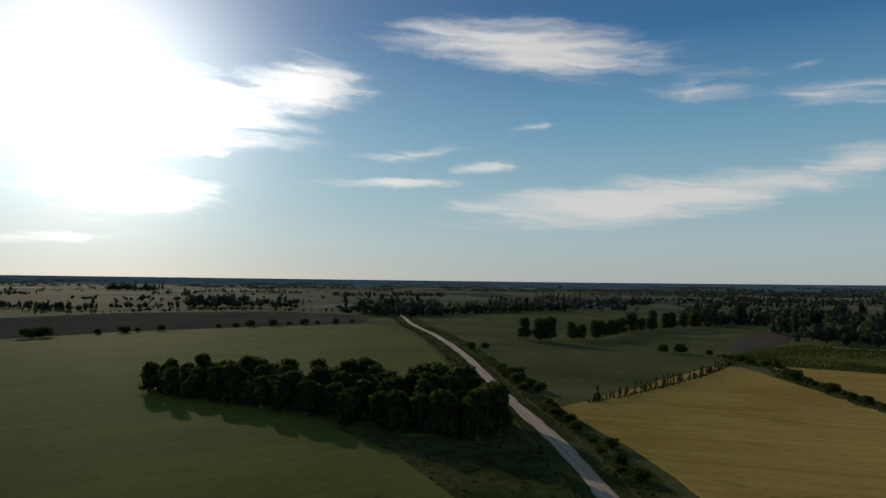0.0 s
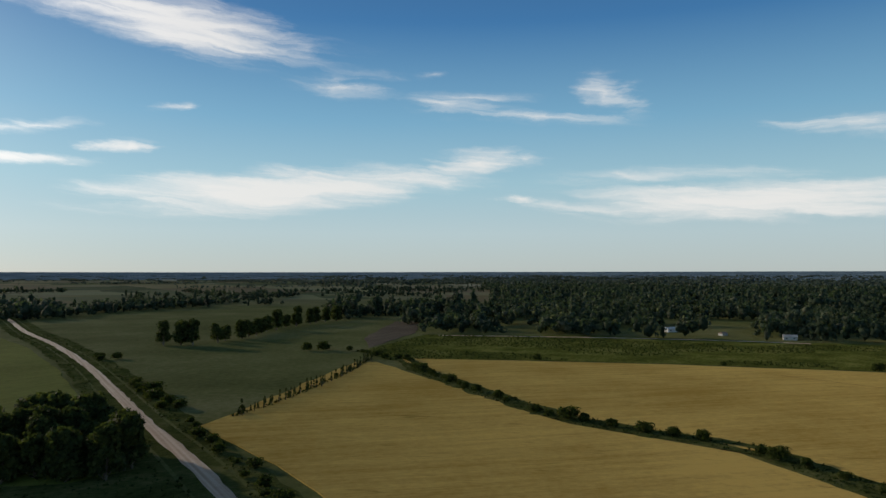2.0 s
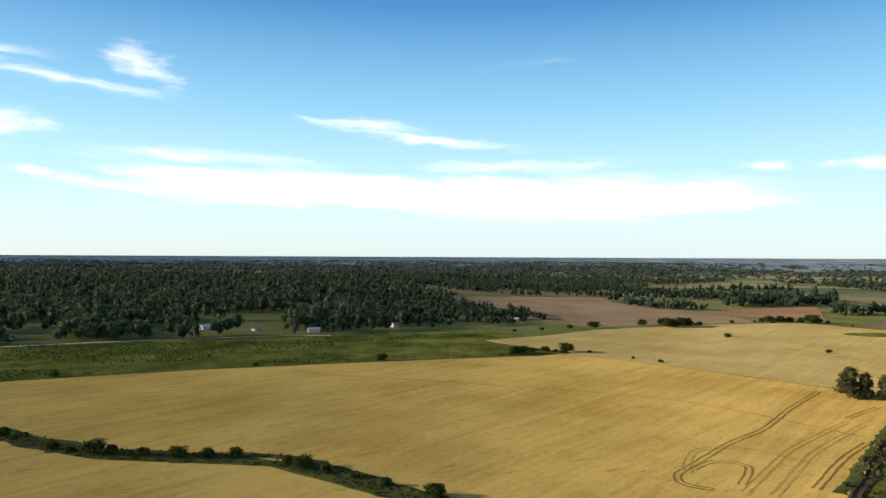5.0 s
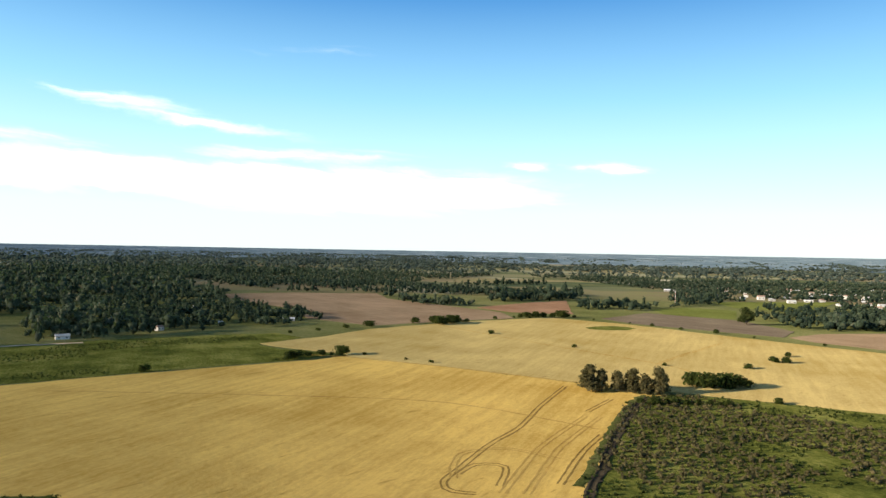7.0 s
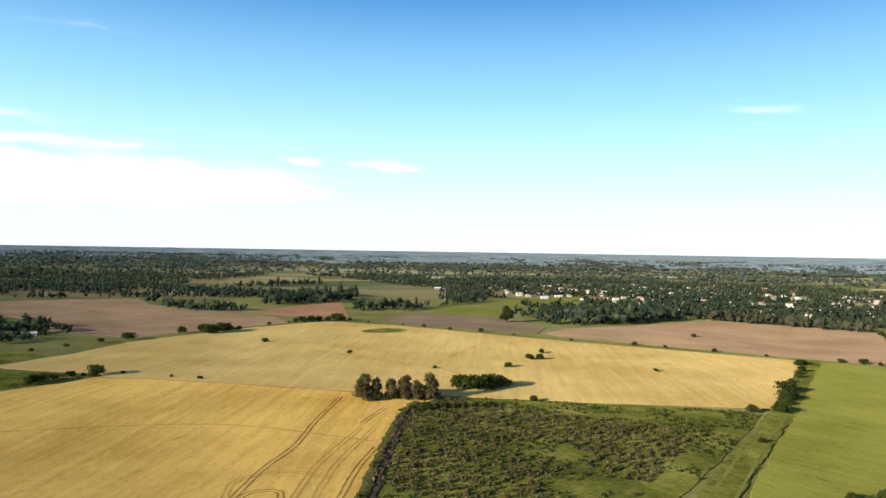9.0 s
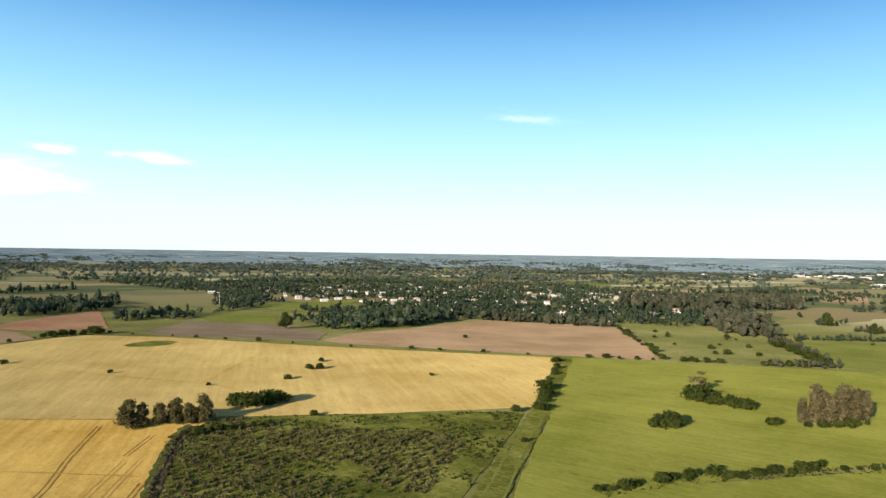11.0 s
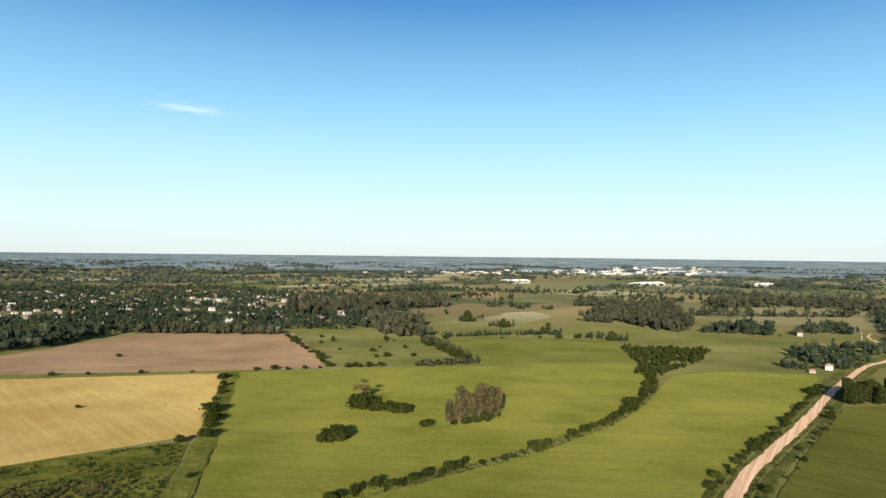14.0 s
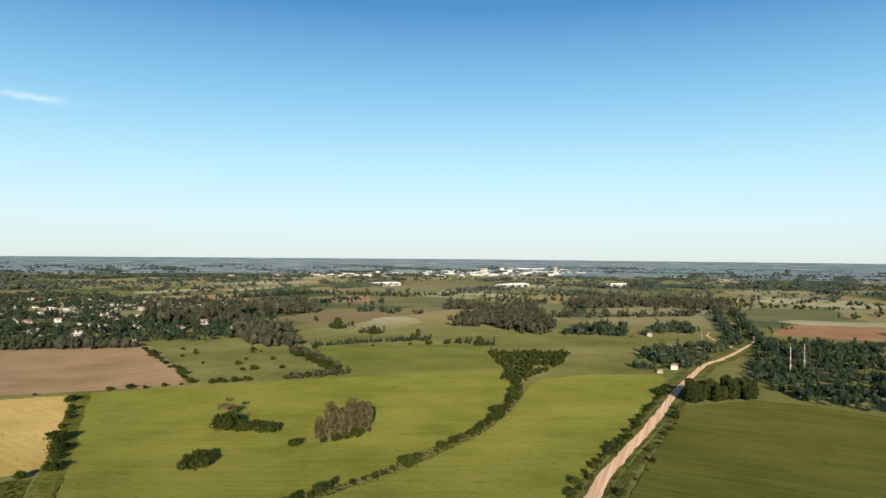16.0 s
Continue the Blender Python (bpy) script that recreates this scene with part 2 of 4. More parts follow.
def hazy_plain_material():
    """The plain beyond the last fields: thin pale and dark strips, haze painted blue-grey."""
    mat, n = material("far plain with haze painted in")
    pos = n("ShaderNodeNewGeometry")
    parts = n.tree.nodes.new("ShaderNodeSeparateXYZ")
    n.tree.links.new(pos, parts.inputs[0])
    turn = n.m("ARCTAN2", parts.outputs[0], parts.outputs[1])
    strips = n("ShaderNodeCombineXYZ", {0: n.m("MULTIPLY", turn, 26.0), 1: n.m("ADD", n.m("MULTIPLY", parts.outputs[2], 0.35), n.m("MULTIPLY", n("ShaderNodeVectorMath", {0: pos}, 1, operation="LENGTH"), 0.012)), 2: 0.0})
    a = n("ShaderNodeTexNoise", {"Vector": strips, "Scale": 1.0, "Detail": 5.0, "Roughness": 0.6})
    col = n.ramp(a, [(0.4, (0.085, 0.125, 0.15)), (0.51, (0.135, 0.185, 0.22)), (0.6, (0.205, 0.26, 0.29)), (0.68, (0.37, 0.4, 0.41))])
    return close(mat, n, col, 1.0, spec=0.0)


def leaf_material(name, dark, light, warm=None, rough=0.65, grain=0.6):
    mat, n = material(name)
    geo = n("ShaderNodeNewGeometry", None, 8)
    info = n("ShaderNodeObjectInfo", None, 5)
    pos = n("ShaderNodeNewGeometry")
    clump = n("ShaderNodeTexNoise", {"Vector": pos, "Scale": grain, "Detail": 3.0})
    wide = n.smooth(clump, 0.36, 0.64)
    f = n.m("ADD", n.m("MULTIPLY", geo, 0.35), n.m("ADD", n.m("MULTIPLY", info, 0.2), n.m("MULTIPLY", wide, 0.45)))
    col = n.ramp(f, [(0.15, dark), (0.75, light)] + ([(0.97, warm)] if warm else []))
    face = n("ShaderNodeBsdfPrincipled", {"Base Color": col, "Roughness": 0.8, "Specular IOR Level": 0.08, "Diffuse Roughness": 0.6})
    glow = n("ShaderNodeBsdfTranslucent", {0: n.mix(1.0, col, (1.25, 1.35, 0.75, 1.0), "MULTIPLY")})
    n("ShaderNodeOutputMaterial", {0: n("ShaderNodeMixShader", {0: 0.3, 1: face, 2: glow})})
    return mat


LEAF = leaf_material("broad leaves", (0.026, 0.036, 0.013), (0.072, 0.09, 0.028), (0.11, 0.118, 0.042))
LEAF_EUC = leaf_material("eucalyptus leaves", (0.055, 0.05, 0.022), (0.16, 0.135, 0.06), (0.24, 0.18, 0.09))
LEAF_RUSSET = leaf_material("russet dry leaves", (0.058, 0.052, 0.028), (0.16, 0.138, 0.072), (0.26, 0.215, 0.12))
LEAF_HEDGE = leaf_material("hedge leaves", (0.02, 0.03, 0.008), (0.062, 0.08, 0.018), (0.11, 0.11, 0.034))
LEAF_FOREST = leaf_material("forest foliage", (0.02, 0.035, 0.023), (0.066, 0.09, 0.056), (0.15, 0.155, 0.105), 0.8, 0.13)
LEAF_WOOD = leaf_material("far eucalyptus wood", (0.042, 0.047, 0.03), (0.096, 0.1, 0.066), (0.14, 0.132, 0.092), 0.8, 0.08)
# leaves of the farthest woods, lightened and greyed to paint in haze
LEAF_HAZED = leaf_material("far foliage greyed for haze", (0.05, 0.068, 0.058), (0.105, 0.132, 0.108), (0.15, 0.168, 0.135), 0.8, 0.02)
LEAF_SCRUB = leaf_material("thistle scrub", (0.06, 0.055, 0.026), (0.15, 0.125, 0.06), (0.22, 0.16, 0.095))


def plain(name, a, b, scale=2.0, rough=0.7, metal=0.0):
    mat, n = material(name)
    pos = n("ShaderNodeNewGeometry")
    info = n("ShaderNodeObjectInfo", None, 5)
    t = n("ShaderNodeTexNoise", {"Vector": pos, "Scale": scale, "Detail": 6.0, "Roughness": 0.65})
    col = n.ramp(n.m("ADD", n.m("MULTIPLY", t, 0.6), n.m("MULTIPLY", info, 0.4)), [(0.25, a), (0.7, b)])
    return close(mat, n, col, rough, t, 0.25, 0.05, metal)


BARK = plain("grey brown bark", (0.11, 0.085, 0.06), (0.26, 0.22, 0.17), 3.0, 0.9)
WHITEWASH = plain("whitewashed wall", (0.36, 0.34, 0.31), (0.74, 0.72, 0.69), 0.5)
ROOF_TIN = plain("weathered tin roof", (0.38, 0.38, 0.37), (0.78, 0.78, 0.77), 0.4, 0.5, 0.3)
ROOF_TILE = plain("terracotta roof", (0.22, 0.14, 0.11), (0.38, 0.27, 0.21), 0.6)
PANE = plain("dark window", (0.02, 0.025, 0.03), (0.05, 0.06, 0.07), 1.0, 0.15)
TOWER_RED = plain("faded red painted steel", (0.5, 0.27, 0.23), (0.62, 0.38, 0.32), 2.0, 0.5)
TOWER_WHITE = plain("white painted steel", (0.6, 0.6, 0.6), (0.8, 0.8, 0.8), 2.0, 0.5)
SHEET_WHITE = plain("white painted sheet metal", (0.62, 0.62, 0.6), (0.88, 0.88, 0.87), 0.3, 0.5)
WOOD = plain("grey weathered timber", (0.12, 0.1, 0.08), (0.25, 0.22, 0.18), 2.0, 0.9)
RUBBER = plain("dark vehicle paint", (0.02, 0.02, 0.022), (0.05, 0.05, 0.055), 2.0, 0.4)
GROUND = ground_material()
HAZY_PLAIN = hazy_plain_material()

# ---- mesh helpers ----
rng = np.random.default_rng(7)


def bm_ico(sub):
    bm = bmesh.new()
    bmesh.ops.create_icosphere(bm, subdivisions=sub, radius=1.0)
    v = np.array([x.co[:] for x in bm.verts])
    bm.verts.index_update()
    f = np.array([[x.index for x in p.verts] for p in bm.faces])
    bm.free()
    return v, f


ICO1 = bm_ico(1)
OCTA = (np.array([(1, 0, 0), (0, 1, 0), (-1, 0, 0), (0, -1, 0), (0, 0, 1), (0, 0, -1)], float), np.array([(0, 1, 4), (1, 2, 4), (2, 3, 4), (3, 0, 4), (1, 0, 5), (2, 1, 5), (3, 2, 5), (0, 3, 5)]))


def tri_mesh(name, v, f, mat):
    me = bpy.data.meshes.new(name)
    v, f = np.asarray(v, dtype=np.float32), np.asarray(f, dtype=np.int32)
    me.vertices.add(len(v))
    me.vertices.foreach_set("co", v.ravel())
    me.loops.add(f.size)
    me.loops.foreach_set("vertex_index", f.ravel())
    me.polygons.add(len(f))
    me.polygons.foreach_set("loop_start", np.arange(0, f.size, 3, dtype=np.int32))
    me.update(calc_edges=True)
    me.materials.append(mat)
    return me


def bm_mesh(name, bm, mat, smooth=False):
    me = bpy.data.meshes.new(name)
    bmesh.ops.recalc_face_normals(bm, faces=bm.faces)
    bm.to_mesh(me)
    bm.free()
    me.materials.append(mat)
    if smooth:
        me.polygons.foreach_set("use_smooth", [True] * len(me.polygons))
    return me


def part(name, data, parent, label=""):
    ob = new(name, data)
    ob.parent = parent
    return tagged(ob, label)


class Heap:
    """Collects triangles of many clumps."""

    def __init__(self):
        self.v, self.f, self.n = [], [], 0

    def add(self, v, f):
        self.v.append(v)
        self.f.append(f + self.n)
        self.n += len(v)

    def leaves(self, p, normal, size):
        """Bent leaf sprays: two triangles each, at points p, facing about along normal."""
        k = len(p)
        nrm = normal + rng.normal(0, 0.7, (k, 3))
        nrm /= np.linalg.norm(nrm, axis=1)[:, None]
        a = np.cross(nrm, rng.normal(0, 1, (k, 3)))
        a /= np.linalg.norm(a, axis=1)[:, None] + 1e-9
        b = np.cross(nrm, a)
        s = (size * rng.uniform(0.6, 1.4, k))[:, None]
        q = np.stack([p - a * s, p - b * s * 0.7, p + a * s, p + b * s * 0.7 + nrm * s * 0.3], 1).reshape(-1, 3)
        i = np.arange(k)[:, None] * 4
        self.add(q, np.concatenate([i + [0, 1, 2], i + [0, 2, 3]]))

    def blob(self, c, r, ico, count, size, rough=0.25, core=0.56):
        """One lobe of a crown: an uneven dark core with leaf sprays round it."""
        v, f = ico
        self.add(v * (core * (1 + rng.normal(0, rough, (len(v), 1)))) * r + c, f)
        if count:
            d = rng.normal(0, 1, (count, 3))
            d /= np.linalg.norm(d, axis=1)[:, None]
            d[:, 2] = np.where(d[:, 2] < -0.55, -d[:, 2], d[:, 2])
            self.leaves(c + d * r * rng.uniform(0.5, 1.25, (count, 1)), d, size)

    def mesh(self, name, mat):
        return tri_mesh(name, np.concatenate(self.v), np.concatenate(self.f), mat)


def tube(heap, a, b, ra, rb, sides=6):
    a, b = np.array(a, float), np.array(b, float)
    d = (b - a) / np.linalg.norm(b - a)
    u = np.cross(d, [0.3, 0.9, 0.1])
    u /= np.linalg.norm(u)
    w = np.cross(d, u)
    t = np.arange(sides) * 2 * math.pi / sides
    ring = np.cos(t)[:, None] * u + np.sin(t)[:, None] * w
    v = np.concatenate([a + ring * ra, b + ring * rb])
    i = np.arange(sides)
    j = (i + 1) % sides
    heap.add(v, np.concatenate([np.stack([i, j, j + sides], 1), np.stack([i, j + sides, i + sides], 1)]))


def make_tree(height, width, lobes, leaf, mat, trunk_share=0.3, count=105, slim=1.0):
    """A tree one unit of work: an empty with a limbed trunk and a lobed crown."""
    root = new("tree")
    wood, crown = Heap(), Heap()
    tube(wood, (0, 0, -0.2), (0.1, 0, height * 0.55), height * 0.022 + 0.06, height * 0.012, 7)
    for i in range(lobes):
        t = rng.uniform(0, 2 * math.pi)
        rise = rng.uniform(0, 1)
        rad = width * 0.5 * rng.uniform(0.25, 0.68) * (1.05 - 0.55 * rise)
        c = np.array([math.cos(t) * rad, math.sin(t) * rad, height * (trunk_share + 0.1 + (0.76 - trunk_share) * rise)])
        r = width * rng.uniform(0.17, 0.27) * np.array([1, 1, rng.uniform(0.75, 1.1) * slim])
        r[2] = min(r[2], c[2] * 0.9)
        tube(wood, (0.05, 0, height * trunk_share * rng.uniform(0.6, 1.4)), c, height * 0.009 + 0.02, 0.02, 5)
        crown.blob(c, r, ICO1, count, leaf)
    part("trunk", wood.mesh("trunk", BARK), root)
    part("crown", crown.mesh("crown", mat), root)
    return root


def make_bush(w, h, lobes, leaf, mat, count=75):
    heap = Heap()
    for i in range(lobes):
        t, q = rng.uniform(0, 2 * math.pi), rng.uniform(0, 0.55)
        r = np.array([w * rng.uniform(0.24, 0.36), w * rng.uniform(0.24, 0.36), h * rng.uniform(0.32, 0.5)])
        heap.blob(np.array([math.cos(t) * q * w * 0.6, math.sin(t) * q * w * 0.6, h - r[2] - rng.uniform(0, 0.35) * h * 0.6]), r, ICO1, count, leaf)
    return new("bush", heap.mesh("bush", mat))


def spline(pts, step):
    """Catmull-Rom through the points, at even steps."""
    p = np.array([pts[0], *pts, pts[-1]], float)
    out = []
    for i in range(1, len(p) - 2):
        a, b, c, d = p[i - 1:i + 3]
        k = max(1, int(np.linalg.norm(c - b) / step))
        for s in np.arange(k) / k:
            out.append(0.5 * ((2 * b) + (c - a) * s + (2 * a - 5 * b + 4 * c - d) * s * s + (3 * b - a - 3 * c + d) * s ** 3))
    return np.array(out + [p[-1]])


def ribbon(pts, profile, step=4.0, wobble=0.0, widths=None):
    """A strip along a line: profile gives (offset to the right, height) across it. Returns vertices and triangles."""
    c = spline(pts, step)
    d = np.gradient(c, axis=0)
    d /= np.linalg.norm(d, axis=1)[:, None]
    side = np.stack([d[:, 1], -d[:, 0]], 1)
    k, m = len(c), len(profile)
    v = np.zeros((k, m, 3))
    for j, (o, z) in enumerate(profile):
        w = o + (wobble * (rng.normal(0, 1, k)) if j in (0, m - 1) else 0)
        if widths:
            w = w * np.interp(c[:, 1], *widths)
        v[:, j, :2] = c + side * np.reshape(w * np.ones(k), (-1, 1))
        v[:, j, 2] = z
    i = (np.arange(k - 1)[:, None] * m + np.arange(m - 1)).ravel()
    f = np.concatenate([np.stack([i, i + 1, i + m + 1], 1), np.stack([i, i + m + 1, i + m], 1)])
    return v.reshape(-1, 3), f[:, ::-1]


def field(name, pts, h, mat, label, wobble=0.5):
    """A stand of crop or turf with its own height and a slightly uneven edge."""
    ring = []
    for a, b in zip(pts, pts[1:] + pts[:1]):
        a, b = np.array(a, float), np.array(b, float)
        k = max(1, int(np.linalg.norm(b - a) / 9))
        for s in np.arange(k) / k:
            ring.append(a + (b - a) * s + rng.normal(0, wobble, 2) * (1 if s > 0 else 0.3))
    bm = bmesh.new()
    top = [bm.verts.new((x, y, h)) for x, y in ring]
    mid = np.mean(ring, axis=0)
    low = [bm.verts.new((x + (x - mid[0]) / 400, y + (y - mid[1]) / 400, -0.05)) for x, y in ring]
    cap = bm.faces.new(top)
    for i in range(len(top)):
        j = (i + 1) % len(top)
        bm.faces.new((top[i], top[j], low[j], low[i]))
    bmesh.ops.triangulate(bm, faces=[cap])
    return tagged(new(name, bm_mesh(name, bm, mat)), label, "field", "", "structure")


def inside(p, poly):
    x, y = p[:, 0], p[:, 1]
    q = np.array(poly, float)
    hit = np.zeros(len(p), bool)
    j = len(q) - 1
    for i in range(len(q)):
        cross = (q[i, 1] > y) != (q[j, 1] > y)
        hit ^= cross & (x < (q[j, 0] - q[i, 0]) * (y - q[i, 1]) / (q[j, 1] - q[i, 1] + 1e-12) + q[i, 0])
        j = i
    return hit


def rise_at(x, y):
    """The plain is level, and swells gently towards the horizon, more so in the south."""
    t = np.clip((np.hypot(x, y) - 2900) / 2000, 0, 1)
    south = np.clip((np.mod(np.arctan2(x, y), 2 * math.pi) - 1.0) / 2.6, 0, 1)
    return (36 + 44 * south) * t * t


# ---- ground ----
rad = np.concatenate([np.arange(0, 800, 40), np.geomspace(800, 4960, 46)])
sec = 180
th = np.arange(sec) * 2 * math.pi / sec
gv = np.array([[r * math.cos(t), r * math.sin(t), float(rise_at(r * math.cos(t), r * math.sin(t)))] for r in rad[1:] for t in th] + [[0, 0, 0]])
gf = []
for i in range(len(rad) - 2):
    for j in range(sec):
        a, b = i * sec + j, i * sec + (j + 1) % sec
        gf += [(a, a + sec, b + sec), (a, b + sec, b)]
gf += [(len(gv) - 1, j, (j + 1) % sec) for j in range(sec)]
ground = tagged(new("ground", tri_mesh("ground", gv, np.array(gf), GROUND)), "wide flat grassland of pastures and far fields", "ground", "", "structure")

# outer ring over the ground, with haze put into its blue-grey colour
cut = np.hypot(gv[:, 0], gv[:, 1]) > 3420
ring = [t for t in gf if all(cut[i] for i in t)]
tagged(new("backdrop", tri_mesh("backdrop", gv + [0, 0, 0.8], np.array(ring), HAZY_PLAIN)), "far plain below the horizon, haze painted into its blue-grey colour", "distance", "", "structure")

ROAD_LINE = [(602.2, 653.5), (482.4, 500.7), (400.1, 402.7), (366.3, 359.7), (319.3, 297.5), (254.3, 219.5), (186.5, 145.6), (162.9, 120), (137, 90.6), (106.9, 59.4), (40, -4), (-60, -112), (-155, -213), (-194, -248),
             (-255, -298), (-334, -367), (-385, -408), (-439, -449), (-479, -470), (-541, -509), (-626, -570), (-736, -680), (-912, -872), (-1300, -1230)]
v, f = ribbon(ROAD_LINE, [(-2.7, 0.06), (-1.9, 0.16), (-1.0, 0.11), (0, 0.2), (1.0, 0.11), (1.9, 0.16), (2.7, 0.06)], 5.0, 0.3, ([-570, -480, -200, 40], [0.45, 0.85, 1.0, 0.66]))
tagged(new("road", tri_mesh("road", v, f, ROAD)), "straight pinkish dirt road with worn wheel tracks", "road", "", "structure")
v, f = ribbon(ROAD_LINE, [(-11.5, 0.05), (-8, 0.3), (-5.5, -0.02), (-3.0, 0.05), (3.0, 0.05), (5.5, -0.02), (8, 0.3), (10.5, 0.05)], 5.0, 0.6)
tagged(new("road_verge", tri_mesh("road_verge", v, f, VERGE)), "rough grass verge with shallow drains along the dirt road", "verge", "", "structure")

WHEAT_1 = [(121.5, 52.5), (142.1, 77.2), (163.9, 104.9), (214.2, 107.8), (293.7, 113.8), (298.2, 105.5), (260.1, 72.8), (231.3, 45.6), (204, 25.2), (191.2, 13), (181, -6.4), (170.7, -25.8), (155.1, -35.8), (138.4, -45.8), (95.7, -72.1), (26.2, -61.8), (61.9, -3.9)]
WHEAT_2 = [(302.5, 94.2), (247.6, 49.6), (208.6, 18.9), (192.6, 2.9), (183.2, -18.5), (167, -36.6), (152.4, -46.7), (133.7, -57.5), (105.4, -76.8), (80, -95), (104, -135), (111, -147), (133, -189), (152, -222), (160, -256), (201, -243),
           (267, -220), (313, -199), (315.9, -203.2), (313.3, -181), (320.5, -97.3), (323.5, -18.3), (318, 53.1), (312.7, 97.6)]
WHEAT_3 = [(384.1, -185.5), (394, -235.2), (415, -283), (421, -380), (411, -472), (341, -486), (212, -480), (120, -482), (36, -485), (33, -325), (92, -293), (133, -275), (165, -261), (201, -244.5), (267, -221.5),
           (313, -200.5), (322.7, -206.7), (358.7, -190.9)]
SCRUB_1 = [(156, -222), (137, -189), (115, -147), (108, -135), (84, -100), (45, -110), (41, -206), (39, -240), (37, -310), (48, -309), (92, -291), (133, -273), (158, -258)]
GREEN_1 = [(26, -320), (31, -487), (-31, -490), (-134, -490), (-200, -491), (-259, -484), (-256, -452), (-232, -412), (-188, -353), (-147, -311), (-116, -288), (-90, -270), (-57, -252), (-38, -240), (0, -200), (22, -120), (27, -206)]
GREEN_2 = [(-266, -432), (-317, -440), (-366, -418), (-338, -385), (-233, -290), (-143, -214), (-60, -128), (-10, -150), (-14, -218), (-36, -234), (-65, -249), (-98, -267), (-124, -284), (-155, -307), (-197, -349), (-241, -406)]
GREEN_3 = [(-302, -323), (-358, -322), (-374, -297), (-388, -255), (-330, -40), (-160, 60), (-25, -55), (-90, -128), (-170, -210), (-250, -280)]
GREEN_4 = [(112.9, 409.7), (178.5, 432.6), (272.4, 427.7), (357.2, 405.4), (348.8, 367.8), (304.5, 301.5), (239.3, 220.4), (174.7, 149.3), (146, 122.1), (89, 60.5), (14, -15.9), (-57.4, 43.7), (-141.5, 139.2), (-33.5, 422.9)]
field("wheat_field", WHEAT_1, 0.24, WHEAT, "ripe golden wheat field beside the dirt road")
field("wheat_field", WHEAT_2, 0.25, WHEAT, "large ripe golden wheat field behind a hedge")
field("wheat_field", WHEAT_3, 0.26, WHEAT_PALE, "pale ripe wheat field with lone bushes")
field("scrub_field", SCRUB_1, 0.18, SCRUB, "overgrown field of rank grass and brown thistles")
field("green_field", GREEN_1, 0.35, GREEN, "green crop field with lone trees and bushes")
field("green_field", GREEN_2, 0.34, GREEN, "green crop field between a hedge and the road")
field("green_field", GREEN_3, 0.33, GREEN_DARK, "dark green mown field beside the road")
field("green_field", GREEN_4, 0.36, GREEN, "green crop field round a grove of trees")
field("lush_meadow", [(-136, -648), (-170, -661), (-317, -638), (-290, -535), (-268, -492), (-193, -497), (-137, -507)], 0.3, LUSH, "bright green lush meadow")
RED = [(129, -734), (-13, -724), (-25, -612), (-31, -499), (37, -498), (114, -500), (199, -502), (223, -515), (218, -564)]
field("ploughed_field", RED, 0.2, PLOUGHED, "bare reddish brown ploughed field")
field("ploughed_field", [(382, -508), (397, -600), (306, -609), (238, -560), (226, -512), (340, -497)], 0.21, DARK_SOIL, "dark brown ploughed field")
BROWN = [(813, -324), (806, -432), (753, -525), (666, -480), (470, -471), (423, -440), (432, -386), (435, -299), (504, -285), (602, -318), (722, -318), (900, -346)]
field("ploughed_field", BROWN, 0.2, PLOUGHED, "pale brown ploughed field below the wood")
field("ploughed_field", [(523, -489), (547, -588), (552, -664), (424, -520), (467, -482)], 0.22, RED_SOIL, "small field of bare red soil")
field("lush_meadow", [(419, -640), (419, -709), (366, -718), (316, -622), (377, -602)], 0.2, LUSH, "pale green meadow")
field("lush_meadow", [(453, -824), (369, -1001), (320, -778), (386, -758)], 0.2, LUSH, "pale green meadow among trees")
field("ploughed_field", [(405.3, 151.8), (543.3, 178.2), (553.2, 160.6), (447.2, 132.2), (353.9, 130)], 0.2, DARK_SOIL, "dark ploughed field below a row of trees")
field("ploughed_field", [(139.4, 622.5), (273.4, 667.1), (416.1, 625.1), (440.6, 553.4), (407.8, 462.3), (367.3, 422.8), (272.9, 435.7), (179, 439.6), (86.5, 419.4)], 0.2, DARK_SOIL, "wide brown ploughed field")
field("ploughed_field", [(-695, -610), (-757, -510), (-922, -622), (-830, -690)], 0.2, RED_SOIL, "reddish ploughed field beyond the woods")
field("ploughed_field", [(51, -1545), (-231, -1645), (-197, -1327), (-24, -1314)], 0.2, PLOUGHED, "pale tan ploughed field behind the village")
field("ploughed_field", [(-339, -1469), (-492, -1550), (-414, -1303), (-300, -1330)], 0.2, PLOUGHED, "tan ploughed field behind the village")
field("scrub_field", [(307, 101.9), (322, 52.9), (327.5, -18.6), (324.5, -97.6), (318.4, -178.3), (326, -200.9), (357.1, -184.8), (381.3, -182.3), (396.9, -220.4), (427.2, -217.3), (442.6, -131.1), (457.5, 25.3), (436.6, 122.8), (338.6, 127)], 0.15, SCRUB, "strip of rough scrub grass before the forest")

HEDGE_LINE = [(312.7, 97.6), (280.6, 80.5), (254.3, 61.2), (220.6, 34.2), (197.1, 11.6), (185.9, -6.7), (174.5, -29), (155.7, -40.9), (137, -51.7), (100.6, -73.5)]


def strip(name, pts, profile, mat, label, category, wobble=0.4, step=3.0):
    v, f = ribbon(pts, profile, step, wobble)
    return tagged(new(name, tri_mesh(name, v, f, mat)), label, category, "", "structure")


